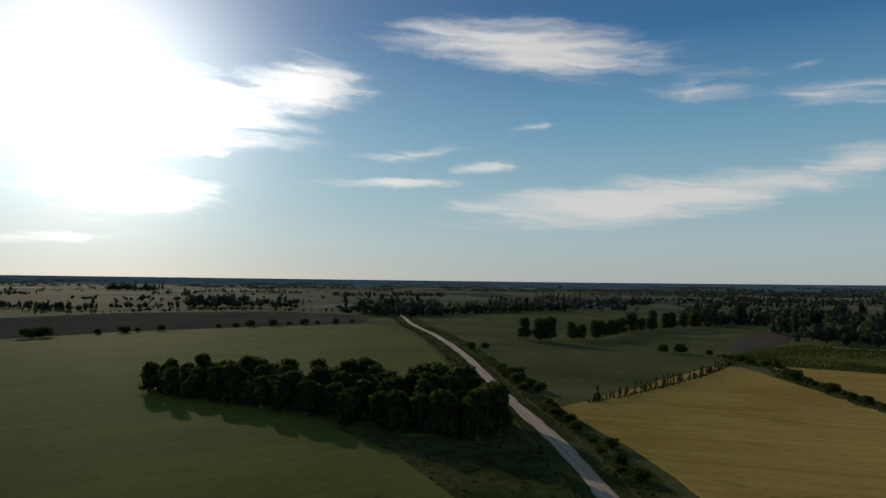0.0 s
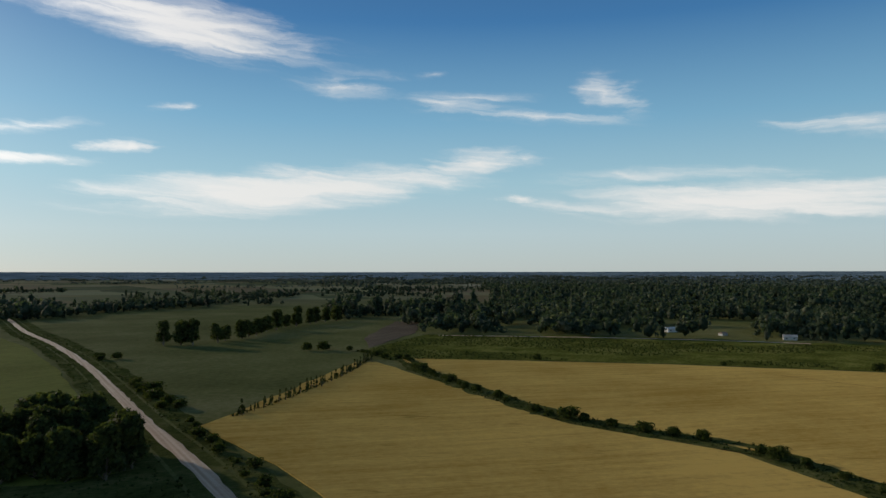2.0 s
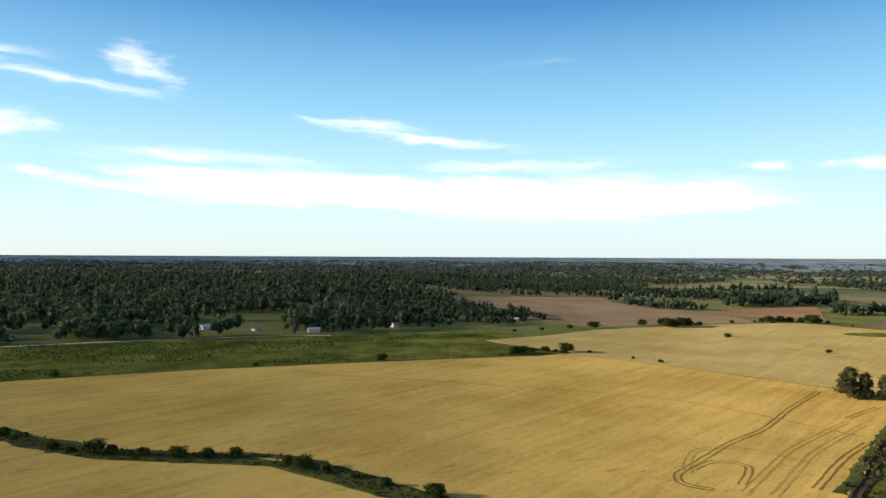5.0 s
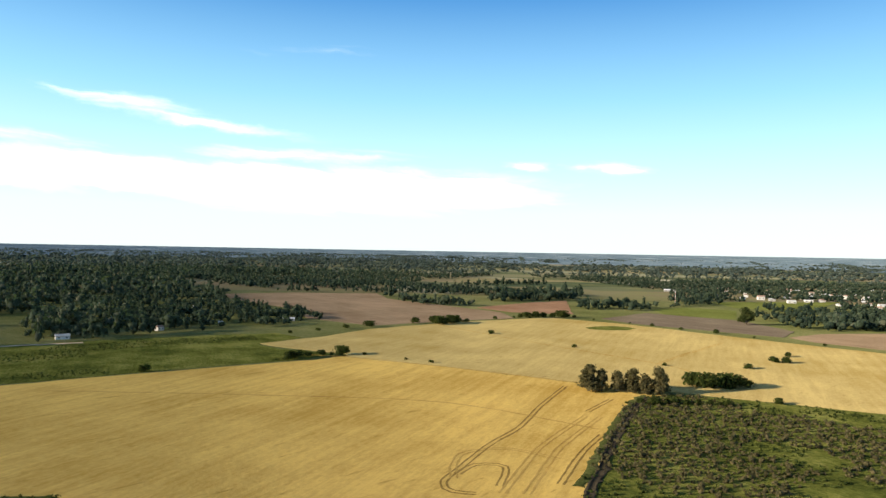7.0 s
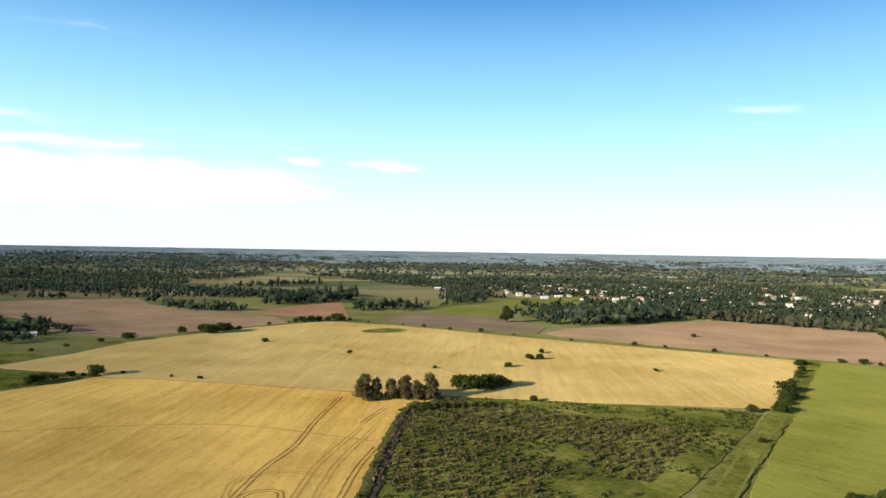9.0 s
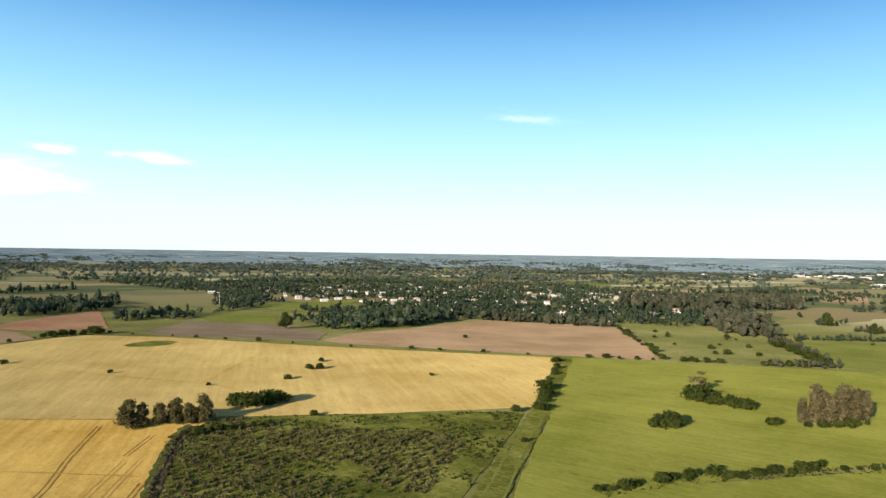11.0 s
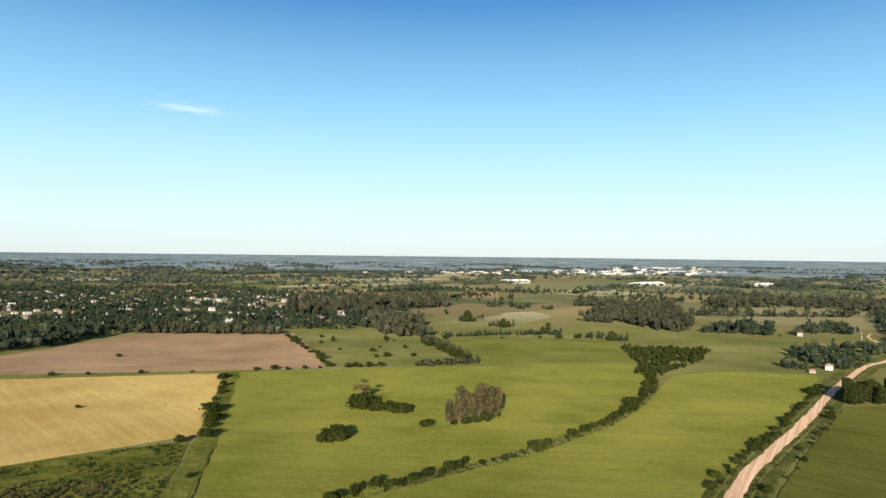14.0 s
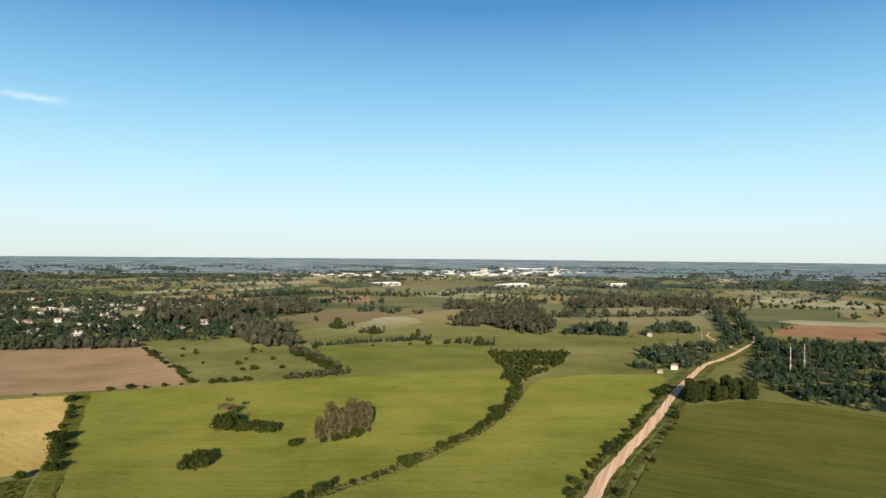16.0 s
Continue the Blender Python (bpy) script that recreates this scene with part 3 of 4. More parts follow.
strip("hedge_bank", HEDGE_LINE, [(-4.5, 0.28), (-2, 0.42), (0, 0.1), (2, 0.42), (4.5, 0.28)], VERGE, "grassy bank of the hedge between wheat fields", "verge", 0.7)
strip("ditch", [(160, -245), (154, -227), (132, -184), (113, -151), (104, -135), (80, -98)], [(-1.7, 0.26), (-1.2, 0.5), (-0.9, 0.29), (0.3, 0.29), (0.6, 0.5), (1.1, 0.26)], MUD, "dark muddy drainage ditch beside the wheat", "ditch")
strip("ditch_bank", [(163, -246), (157, -228), (135.5, -186), (117, -153), (108, -136)], [(-1.6, 0.3), (0, 0.5), (1.6, 0.2)], VERGE, "bare earth bank along the ditch", "bank")
strip("field_track", [(31, -490), (31, -400), (31, -310), (33, -250), (34, -194), (32, -110)], [(-5, 0.36), (-3, 0.4), (0, 0.4), (3, 0.4), (4.5, 0.36)], SCRUB, "grassy strip with a field track between crops", "verge", 0.6)
TRACKS = [([(119.6, -113), (124, -109.6), (130, -111.5), (137, -124), (148, -145), (157, -167), (174, -196), (194, -234)], STRAW), ([(112, -122), (126, -146), (135, -163), (150, -200)], STRAW_PALE), ([(116, -118), (130, -142), (139, -159), (154, -197)], STRAW_PALE),
          ([(207, -325), (217, -366), (233, -439)], STRAW_PALE), ([(135, -181), (126, -160), (112, -134)], STRAW), ([(158, -203), (166, -228)], STRAW), ([(133, -119), (136, -128), (130, -133), (120, -121)], STRAW), ([(131, -116), (140, -124), (146, -134), (141, -146), (126, -150)], STRAW_PALE)]
for pts, mat in TRACKS:
    v, f = ribbon(pts, [(-1.1, 0.275), (-0.8, 0.285), (-0.5, 0.275)], 2.5, 0.08)
    v2, f2 = ribbon(pts, [(0.5, 0.275), (0.8, 0.285), (1.1, 0.275)], 2.5, 0.08)
    tagged(new("wheel_track", tri_mesh("wheel_track", np.concatenate([v, v2]), np.concatenate([f, f2 + len(v)]), mat)), "pair of wheel ruts flattened into the wheat", "track", "", "structure")
for pts in ([(333, -183), (314, -199), (267, -221), (201, -244), (180, -252)], [(413, -347), (344, -336), (271, -329), (198, -322), (160, -300)], [(300, -60), (250, -120), (200, -170), (140, -186)]):
    strip("field_path", pts, [(-0.6, 0.27), (-0.2, 0.3), (0.2, 0.3), (0.6, 0.27)], STRAW_PALE, "narrow trodden line through the wheat", "path", 0.25)
for x, (y0, y1) in ((34.5, (-300, -120)), (28.5, (-310, -120))):
    strip("wheel_track", [(x, y0), (x + 1, (y0 + y1) / 2), (x, y1)], [(-0.4, 0.42), (0, 0.44), (0.4, 0.42)], LUSH, "worn wheel rut in a grassy field track", "track", 0.15)
strip("dirt_lane", [(433, 113), (443.5, 26.2), (444.9, -48), (438.4, -102.7)], [(-2, 0.2), (0, 0.3), (2, 0.2)], ROAD, "pale dirt lane along the forest edge", "road")
strip("dirt_lane", [(-541, -512), (-600, -610), (-640, -650)], [(-1.1, 0.1), (0, 0.2), (1.1, 0.1)], ROAD, "pale dirt lane branching from the road", "road")
ROUGH = [(104, 126), (113, 100), (128, 92), (102, 62), (84, 46), (84, 70), (98, 100)]
field("rough_corner", ROUGH, 0.39, VERGE, "dark rough grass and brambles between grove and road")
field("hollow", [(341, -433), (332, -428), (320, -433), (313, -448), (316, -464), (328, -468), (338, -462), (342, -448)], 0.28, SCRUB, "grassy hollow inside the wheat field")

# ---- trees ----
TREES = [make_tree(9, 7.5, 19, 0.5, LEAF, 0.03), make_tree(10, 8, 20, 0.5, LEAF, 0.03), make_tree(8, 8, 17, 0.5, LEAF, 0.02), make_tree(11, 6.5, 19, 0.48, LEAF, 0.04)]
EUCS = [make_tree(12, 8.5, 22, 0.46, LEAF_EUC, 0.06), make_tree(11, 9, 22, 0.46, LEAF_EUC, 0.05)]
RUSSETS = [make_tree(19, 10.5, 24, 0.5, LEAF_RUSSET, 0.05), make_tree(18, 10.5, 22, 0.5, LEAF_RUSSET, 0.05)]
SLIMS = [make_tree(7, 1.5, 9, 0.22, LEAF, 0.02, 40, 2.4), make_tree(6, 1.3, 8, 0.22, LEAF, 0.02, 40, 2.6)]
DEAD = make_tree(14, 11, 12, 0.4, LEAF_EUC, 0.25, 26, 0.5)
BUSHES = [make_bush(5, 3.2, 7, 0.3, LEAF_HEDGE), make_bush(4, 2.6, 6, 0.28, LEAF_HEDGE), make_bush(6, 3.6, 8, 0.32, LEAF_HEDGE), make_bush(3, 2.2, 5, 0.25, LEAF_HEDGE)]


def put(kinds, x, y, size, label, category="tree", group="", z=0.0, stretch=1.0):
    """One tree or bush of a kind; the first of each kind is used up first, then copies."""
    ob = kinds[int(rng.integers(len(kinds)))] if isinstance(kinds, list) else kinds
    m = pose(x, y, z, 0, 0, rng.uniform(0, 360))
    c = copy_thing(ob, m)
    s = size * rng.uniform(0.88, 1.12)
    c.scale = (s * rng.uniform(0.9, 1.1), s * rng.uniform(0.9, 1.1), s * stretch)
    return tagged(c, label, category, group)


def scatter(poly, spacing, seed):
    """Loosely even random points in a polygon."""
    q = np.array(poly, float)
    r = np.random.default_rng(seed)
    mid, half = (q.min(0) + q.max(0)) / 2, np.linalg.norm(q.max(0) - q.min(0)) / 2 + spacing
    ticks = np.arange(-half, half, spacing)
    gx, gy = np.meshgrid(ticks, ticks)
    p = np.stack([gx.ravel(), gy.ravel()], 1) + r.uniform(-0.6, 0.6, (gx.size, 2)) * spacing
    a = 0.5 + seed * 0.37
    p = p @ np.array([[math.cos(a), math.sin(a)], [-math.sin(a), math.cos(a)]]) + mid
    return p[inside(p, poly)]


GROVE = [(92, 197), (102, 163), (106, 132), (108, 112), (113, 93), (126, 93), (144, 114), (140, 126), (135, 138), (129, 156), (121, 187), (104, 222)]
for x, y in scatter(GROVE, 5.4, 3):
    if abs((x - 114.7) * 0.811 - (y - 154) * 0.584) < 1.5:
        continue
    put(TREES, x, y, 0.78 + 0.28 * min(1.0, max(0.0, (x - 98) / 32)), "dark leafy tree in a dense grove beside the road", "tree", "grove by the road")
for x, y in [(334.8, 241.5), (337.3, 232.3), (338.9, 226.2)]:
    put(TREES, x, y, 1.25, "dark round tree in a small clump on pasture", "tree", "pasture clump")
for x, y in spline([(357.5, 219), (391.8, 222.8), (450.7, 235.2), (495.6, 232.3), (542.3, 227.4)], 11):
    put(TREES, x + rng.normal(0, 2), y + rng.normal(0, 2), 1.2, "dark tree in a row along a field edge", "tree", "field row")
WOOD_BEHIND = [(549.6, 215.9), (611.4, 194), (669.1, 123.2), (731.1, 154.4), (705, 216.2), (617.7, 261.7), (573.1, 254.5)]
for x, y in spline([(176.8, 102.1), (213.8, 101.8), (263.1, 104.7), (307.6, 111.9)], 1.7):
    put(SLIMS, x + rng.normal(0, 0.6), y + rng.normal(0, 0.8), rng.uniform(0.45, 0.75), "slim young poplar in a row beside wheat", "tree", "poplar row")
for x, y in [(182, -234), (178, -238), (174, -243), (169, -247), (164, -249), (160, -253), (172, -250)]:
    put(EUCS, x, y, rng.uniform(0.72, 0.95), "grey-brown eucalyptus tree at the edge of wheat", "tree", "eucalyptus clump")
for x, y in [(163, -281), (160, -284), (157, -287), (154, -290), (150, -293), (146, -296), (156, -282), (149, -287)]:
    put(BUSHES, x, y, 2.0, "dark green bush beside the eucalyptus clump", "bush", "clump bushes")
for x, y, s in [(-79, -324, 0.6), (-84, -325, 0.86), (-90, -328, 0.8), (-96, -331, 0.84), (-102, -335, 0.88), (-107, -339, 0.72), (-88, -334, 0.88), (-100, -341, 0.86)]:
    put(RUSSETS, x, y, s, "tall russet-leaved tree standing in the green field", "tree", "russet clump")
for x, y in [(-80, -320), (-86, -321), (-92, -323), (-99, -327), (-106, -333)]:
    put(BUSHES, x, y, 1.15, "low dark undergrowth at the foot of russet trees", "bush", "russet undergrowth")
put(DEAD, -44, -388, 1.0, "half-dead sparse-leaved tree beside a long thicket")
for x, y in spline([(-39, -366), (-47, -356), (-62, -347)], 2.6):
    put(BUSHES, x + rng.normal(0, 1.5), y + rng.normal(0, 1.5), 2.1, "dark green bush in a long dense thicket", "bush", "thicket bushes")
for x, y in [(-17, -299), (-20, -301), (-23, -301), (-26, -303), (-20, -305), (-24, -306)]:
    put(BUSHES, x, y, 2.15, "dark green bush in a round dense thicket", "bush", "round thicket bushes")
for x, y in scatter([(-28, -515), (-120, -512), (-118, -670), (-22, -690)], 34, 77):
    put(BUSHES, x, y, rng.uniform(0.5, 1.2), "small dark bush on rough pasture", "bush", "pasture bushes")
put(BUSHES, -66, -319, 1.1, "low dark bush in the green field", "bush")
put(TREES, 284, -576, 1.6, "large round lone tree on dark soil")

HEDGE = "small dark bush in a field hedge"
LINES = [([(312.7, 96.6), (269.1, 72.2), (239.6, 50.1), (201.7, 20.4), (189.5, 2.1), (181.1, -19.4), (166.2, -34.5), (147.4, -46.3), (126.5, -60.1)], 6.2, 0.85, 0.85),
         ([(221.3, 172.4), (209.4, 159.2), (193.2, 141.1), (180.3, 125.9)], 4.0, 0.9, 1.0), ([(167.3, 110.7), (145.9, 89), (130.8, 72.9), (115.7, 54.8)], 5.0, 0.6, 0.8),
         ([(33, -470), (33, -436), (33, -376), (31, -354), (31, -316)], 9.0, 1.2, 0.85), ([(-250, -440), (-232, -405), (-191, -350), (-150, -308), (-119, -285), (-92, -266), (-71, -256), (-42, -242), (-19, -229), (3, -212)], 5.2, 1.05, 0.97),
         ([(-330, -375), (-235, -290), (-197, -258), (-145, -215)], 6.5, 0.95, 0.9), ([(-290, -318), (-250, -280), (-150, -195)], 11.0, 0.6, 0.8),
         ([(418, -210), (428, -294), (428, -380), (418, -470)], 18.0, 1.2, 0.7), ([(413, -347), (417, -378)], 5.0, 1.8, 1.0), ([(422, -448), (405, -486)], 6.0, 1.7, 1.0), ([(400, -490), (341, -492), (212, -488), (120, -490), (40, -492)], 22.0, 0.8, 0.8),
         ([(22, -494), (-16, -495), (-60, -497)], 9.0, 0.9, 0.8), ([(-33, -504), (-30, -555), (-18, -612), (-8, -700)], 11.0, 1.2, 0.9), ([(129.7, 420.7), (181.2, 427.5), (272.7, 432.7), (327.6, 429.3), (363.2, 421)], 12.0, 1.3, 0.75),
         ([(322.9, -170.6), (322.7, -189.6), (321, -200.6)], 5.0, 1.4, 1.0), ([(-97, -498), (-131, -504)], 5.0, 1.6, 1.0), ([(-134, -510), (-136, -571), (-127, -624)], 7.0, 1.6, 1.0), ([(-45, -498), (-70, -500)], 5.0, 1.3, 1.0),
         ([(-140, -655), (-230, -652), (-318, -640)], 16.0, 1.1, 0.8), ([(158, -226), (152, -235), (143, -244), (132, -256)], 4.0, 0.8, 0.9), ([(311.9, 99.6), (323, 69.9), (327, -42.6), (324.4, -99.6)], 30.0, 0.8, 0.7),
         ([(337.1, 134.1), (326.2, 119.8), (310.3, 106.7)], 5.0, 0.8, 0.9)]
for pts, step, size, chance in LINES:
    for x, y in spline(pts, step):
        if rng.uniform() < chance:
            put(BUSHES, x + rng.normal(0, 1.2), y + rng.normal(0, 1.2), size * rng.uniform(0.6, 1.35), HEDGE, "bush", "hedge bushes", 0.0)
for x, y, s in [(349, -341, 0.8), (271, -334, 1.0), (201, -321, 0.6), (174, -384, 0.9), (169, -387, 1.0), (179, -413, 0.9), (171, -350, 0.7), (100, -387, 0.9), (123, -276, 0.9), (288.7, -220.6, 0.6), (274.4, -225.7, 0.5),
                (314.3, -212.2, 0.8), (119, -572, 1.0), (31, -261, 0.6), (41, -311, 0.9), (331.4, 154.5, 1.3), (335, 148.3, 1.3), (272.9, 229.3, 1.3), (276.6, 223.1, 1.0), (269.8, 226.5, 0.9)]:
    put(BUSHES, x, y, s * 1.1, "small round bush standing alone in a field", "bush", "lone bushes")
for x, y, s in [(-222, -934, 1.2), (-221, -819, 1.7), (-226, -825, 1.5), (-243, -751, 1.5), (-250, -753, 1.3), (-267, -686, 1.4), (-274, -690, 1.3), (-311, -619, 1.5), (-316, -622, 1.2)]:
    put(TREES, x, y, s * 0.75, "round tree on open pasture", "tree", "pasture trees")
for x, y in scatter([(-308, -330), (-322, -325), (-349, -319), (-372, -334), (-365, -352), (-325, -350)], 6.5, 9):
    put(TREES, x, y, 1.05, "tall dark tree in a block beside the road", "tree", "roadside block")
for ob in TREES + EUCS + RUSSETS + SLIMS + BUSHES + [DEAD]:
    for o in (*ob.children_recursive, ob):
        bpy.data.objects.remove(o)

# ---- woods and far vegetation ----


def far_trees(name, pts, size, detail, label, mat=LEAF_FOREST, seed=1, slim=0.3):
    """Many trees too many to count: broad ones of two or three uneven lobes, slim ones of stacked lobes, all with leaf sprays."""
    global rng
    rng = np.random.default_rng(seed)
    heap = Heap()
    for x, y in pts:
        far = np.clip((math.hypot(x, y) - 2900) / 2000, 0, 1)
        s = size * rng.uniform(0.5, 1.4) * (1 - 0.9 * far * far)
        z = float(rise_at(x, y))
        tall = rng.uniform() < slim and detail > 2
        wide = 1 + 1.1 * float(np.clip((math.hypot(x, y) - 1800) / 900, 0, 1))
        lobes = int(rng.integers(2, 4)) if detail > 2 else int(rng.integers(1, 3))
        for k in range(lobes):
            if tall:
                r = np.array([s * rng.uniform(0.17, 0.24), s * rng.uniform(0.17, 0.24), s * rng.uniform(0.3, 0.42)])
                c = np.array([x, y, z]) + [rng.normal(0, s * 0.06), rng.normal(0, s * 0.06), s * (0.32 + 0.33 * k)]
            else:
                r = np.array([s * wide * rng.uniform(0.26, 0.45), s * wide * rng.uniform(0.26, 0.45), s * rng.uniform(0.24, 0.42)])
                c = np.array([x, y, z]) + [rng.normal(0, s * 0.22 * wide), rng.normal(0, s * 0.22 * wide), max(r[2] * 0.8, s * rng.uniform(0.3, 0.7))]
            heap.blob(c, r, ICO1 if detail > 3 else OCTA, detail, s * (0.11 if detail > 5 else 0.17), 0.25, 0.74)
    return tagged(new(name, heap.mesh(name, mat)), label, "trees", "", "stuff")


def patchy(p, scale, seed):
    """Smooth random value between 0 and 1 over the plan."""
    g = np.random.default_rng(seed).uniform(0, 1, (64, 64))
    q = p / scale
    i = np.floor(q).astype(int)
    t = q - i
    t = t * t * (3 - 2 * t)
    a = lambda dx, dy: g[(i[:, 0] + dx) % 64, (i[:, 1] + dy) % 64]
    return (a(0, 0) * (1 - t[:, 0]) + a(1, 0) * t[:, 0]) * (1 - t[:, 1]) + (a(0, 1) * (1 - t[:, 0]) + a(1, 1) * t[:, 0]) * t[:, 1]


FOREST = [(446, 129.6), (541.8, 171.3), (689, 122), (1230.4, 223.2), (4878.4, 1095.8), (3803.7, -3245.2), (2450.5, -2458.7), (1120, -400), (900, -338), (722, -309), (604.8, -306), (490, -293), (472, -255), (458, -203), (454, -148), (449, -93), (451, -50), (453, 20), (449, 76)]
VILLAGE = [(240, -575), (205, -619), (154, -730), (8, -750), (-130, -750), (-230, -1300), (60, -1540), (-100, -2400), (2600, -2300), (1300, -400), (820, -440), (750, -560), (560, -700), (430, -620), (300, -640)]
CLEAR = [[(739.8, -106.7), (690.5, -173.7), (631.8, -150), (686.1, -83.2)], [(419, -640), (419, -709), (366, -718), (316, -622), (377, -602)], [(453, -824), (369, -1001), (320, -778), (386, -758)], [(560.2, -15.2), (641.2, -0.3), (648.1, -50.8), (572.6, -56.1)]]


def keep(p, polys):
    ok = np.ones(len(p), bool)
    for q in polys:
        ok &= ~inside(p, q)
    return p[ok]


CLEAR.append([(900, -681), (1064, -866), (1239, -1261), (1009, -1203), (617, -998), (412, -668), (547, -674), (669, -749)])
near = keep(scatter(FOREST, 9.0, 21), CLEAR)
near = near[np.hypot(*near.T) < 820]
near = near[(patchy(near, 34, 3) < 0.68) & (patchy(near * [0.6, 1.4], 90, 13) < 0.8)]
EDGE_HOMES = np.array([(462, -97), (500, -210), (503, -32), (494, -262), (482, -62), (478, -158), (520, 20), (530, -120), (560, -190), (2, -772), (-120, -790), (-395, -438), (-372, -428), (-420, -250), (-470, -300), (-540, -640), (626, -240)])
front = EDGE_HOMES * (1 - 6 / np.hypot(*EDGE_HOMES.T))[:, None]
near = near[np.min(np.hypot(near[:, None, 0] - front[None, :, 0], near[:, None, 1] - front[None, :, 1]), axis=1) > 9]
low_part = near[:, 1] < -165
far_trees("forest", near[~low_part], 10.0, 20, "dense dark green forest with mixed broadleaf trees", seed=31)
far_trees("forest", near[low_part], 7.0, 16, "lower mixed trees at the settled end of the forest", seed=38)
mid = keep(scatter(FOREST, 14, 22), CLEAR)
r = np.hypot(*mid.T)
mid = mid[(r >= 820) & (r < 1800)]
mid = mid[patchy(mid, 90, 4) < 0.7]
far_trees("forest", mid, 11.5, 4, "dense dark forest reaching into the distance", seed=32)
wood = keep(scatter(VILLAGE, 10.5, 23), CLEAR + [RED])
r = np.hypot(*wood.T)
wood = wood[r < 1700]
wood = wood[patchy(wood, 55, 6) < 0.66]
HOMES = scatter([(190, -840), (-110, -800), (-220, -1250), (40, -1500), (500, -1500), (640, -1000), (420, -900)], 44, 41)[:230]
wood = wood[np.min(np.hypot(wood[:, None, 0] - HOMES[None, :, 0], wood[:, None, 1] - 7 - HOMES[None, :, 1]), axis=1) > 8.5]
r = np.hypot(*wood.T)
far_trees("village_trees", wood[r > 1150], 7.8, 3, "far garden trees between village houses", seed=39)
far_trees("village_trees", wood[r <= 1150], 7.5, 6, "garden and street trees between village houses", seed=33)
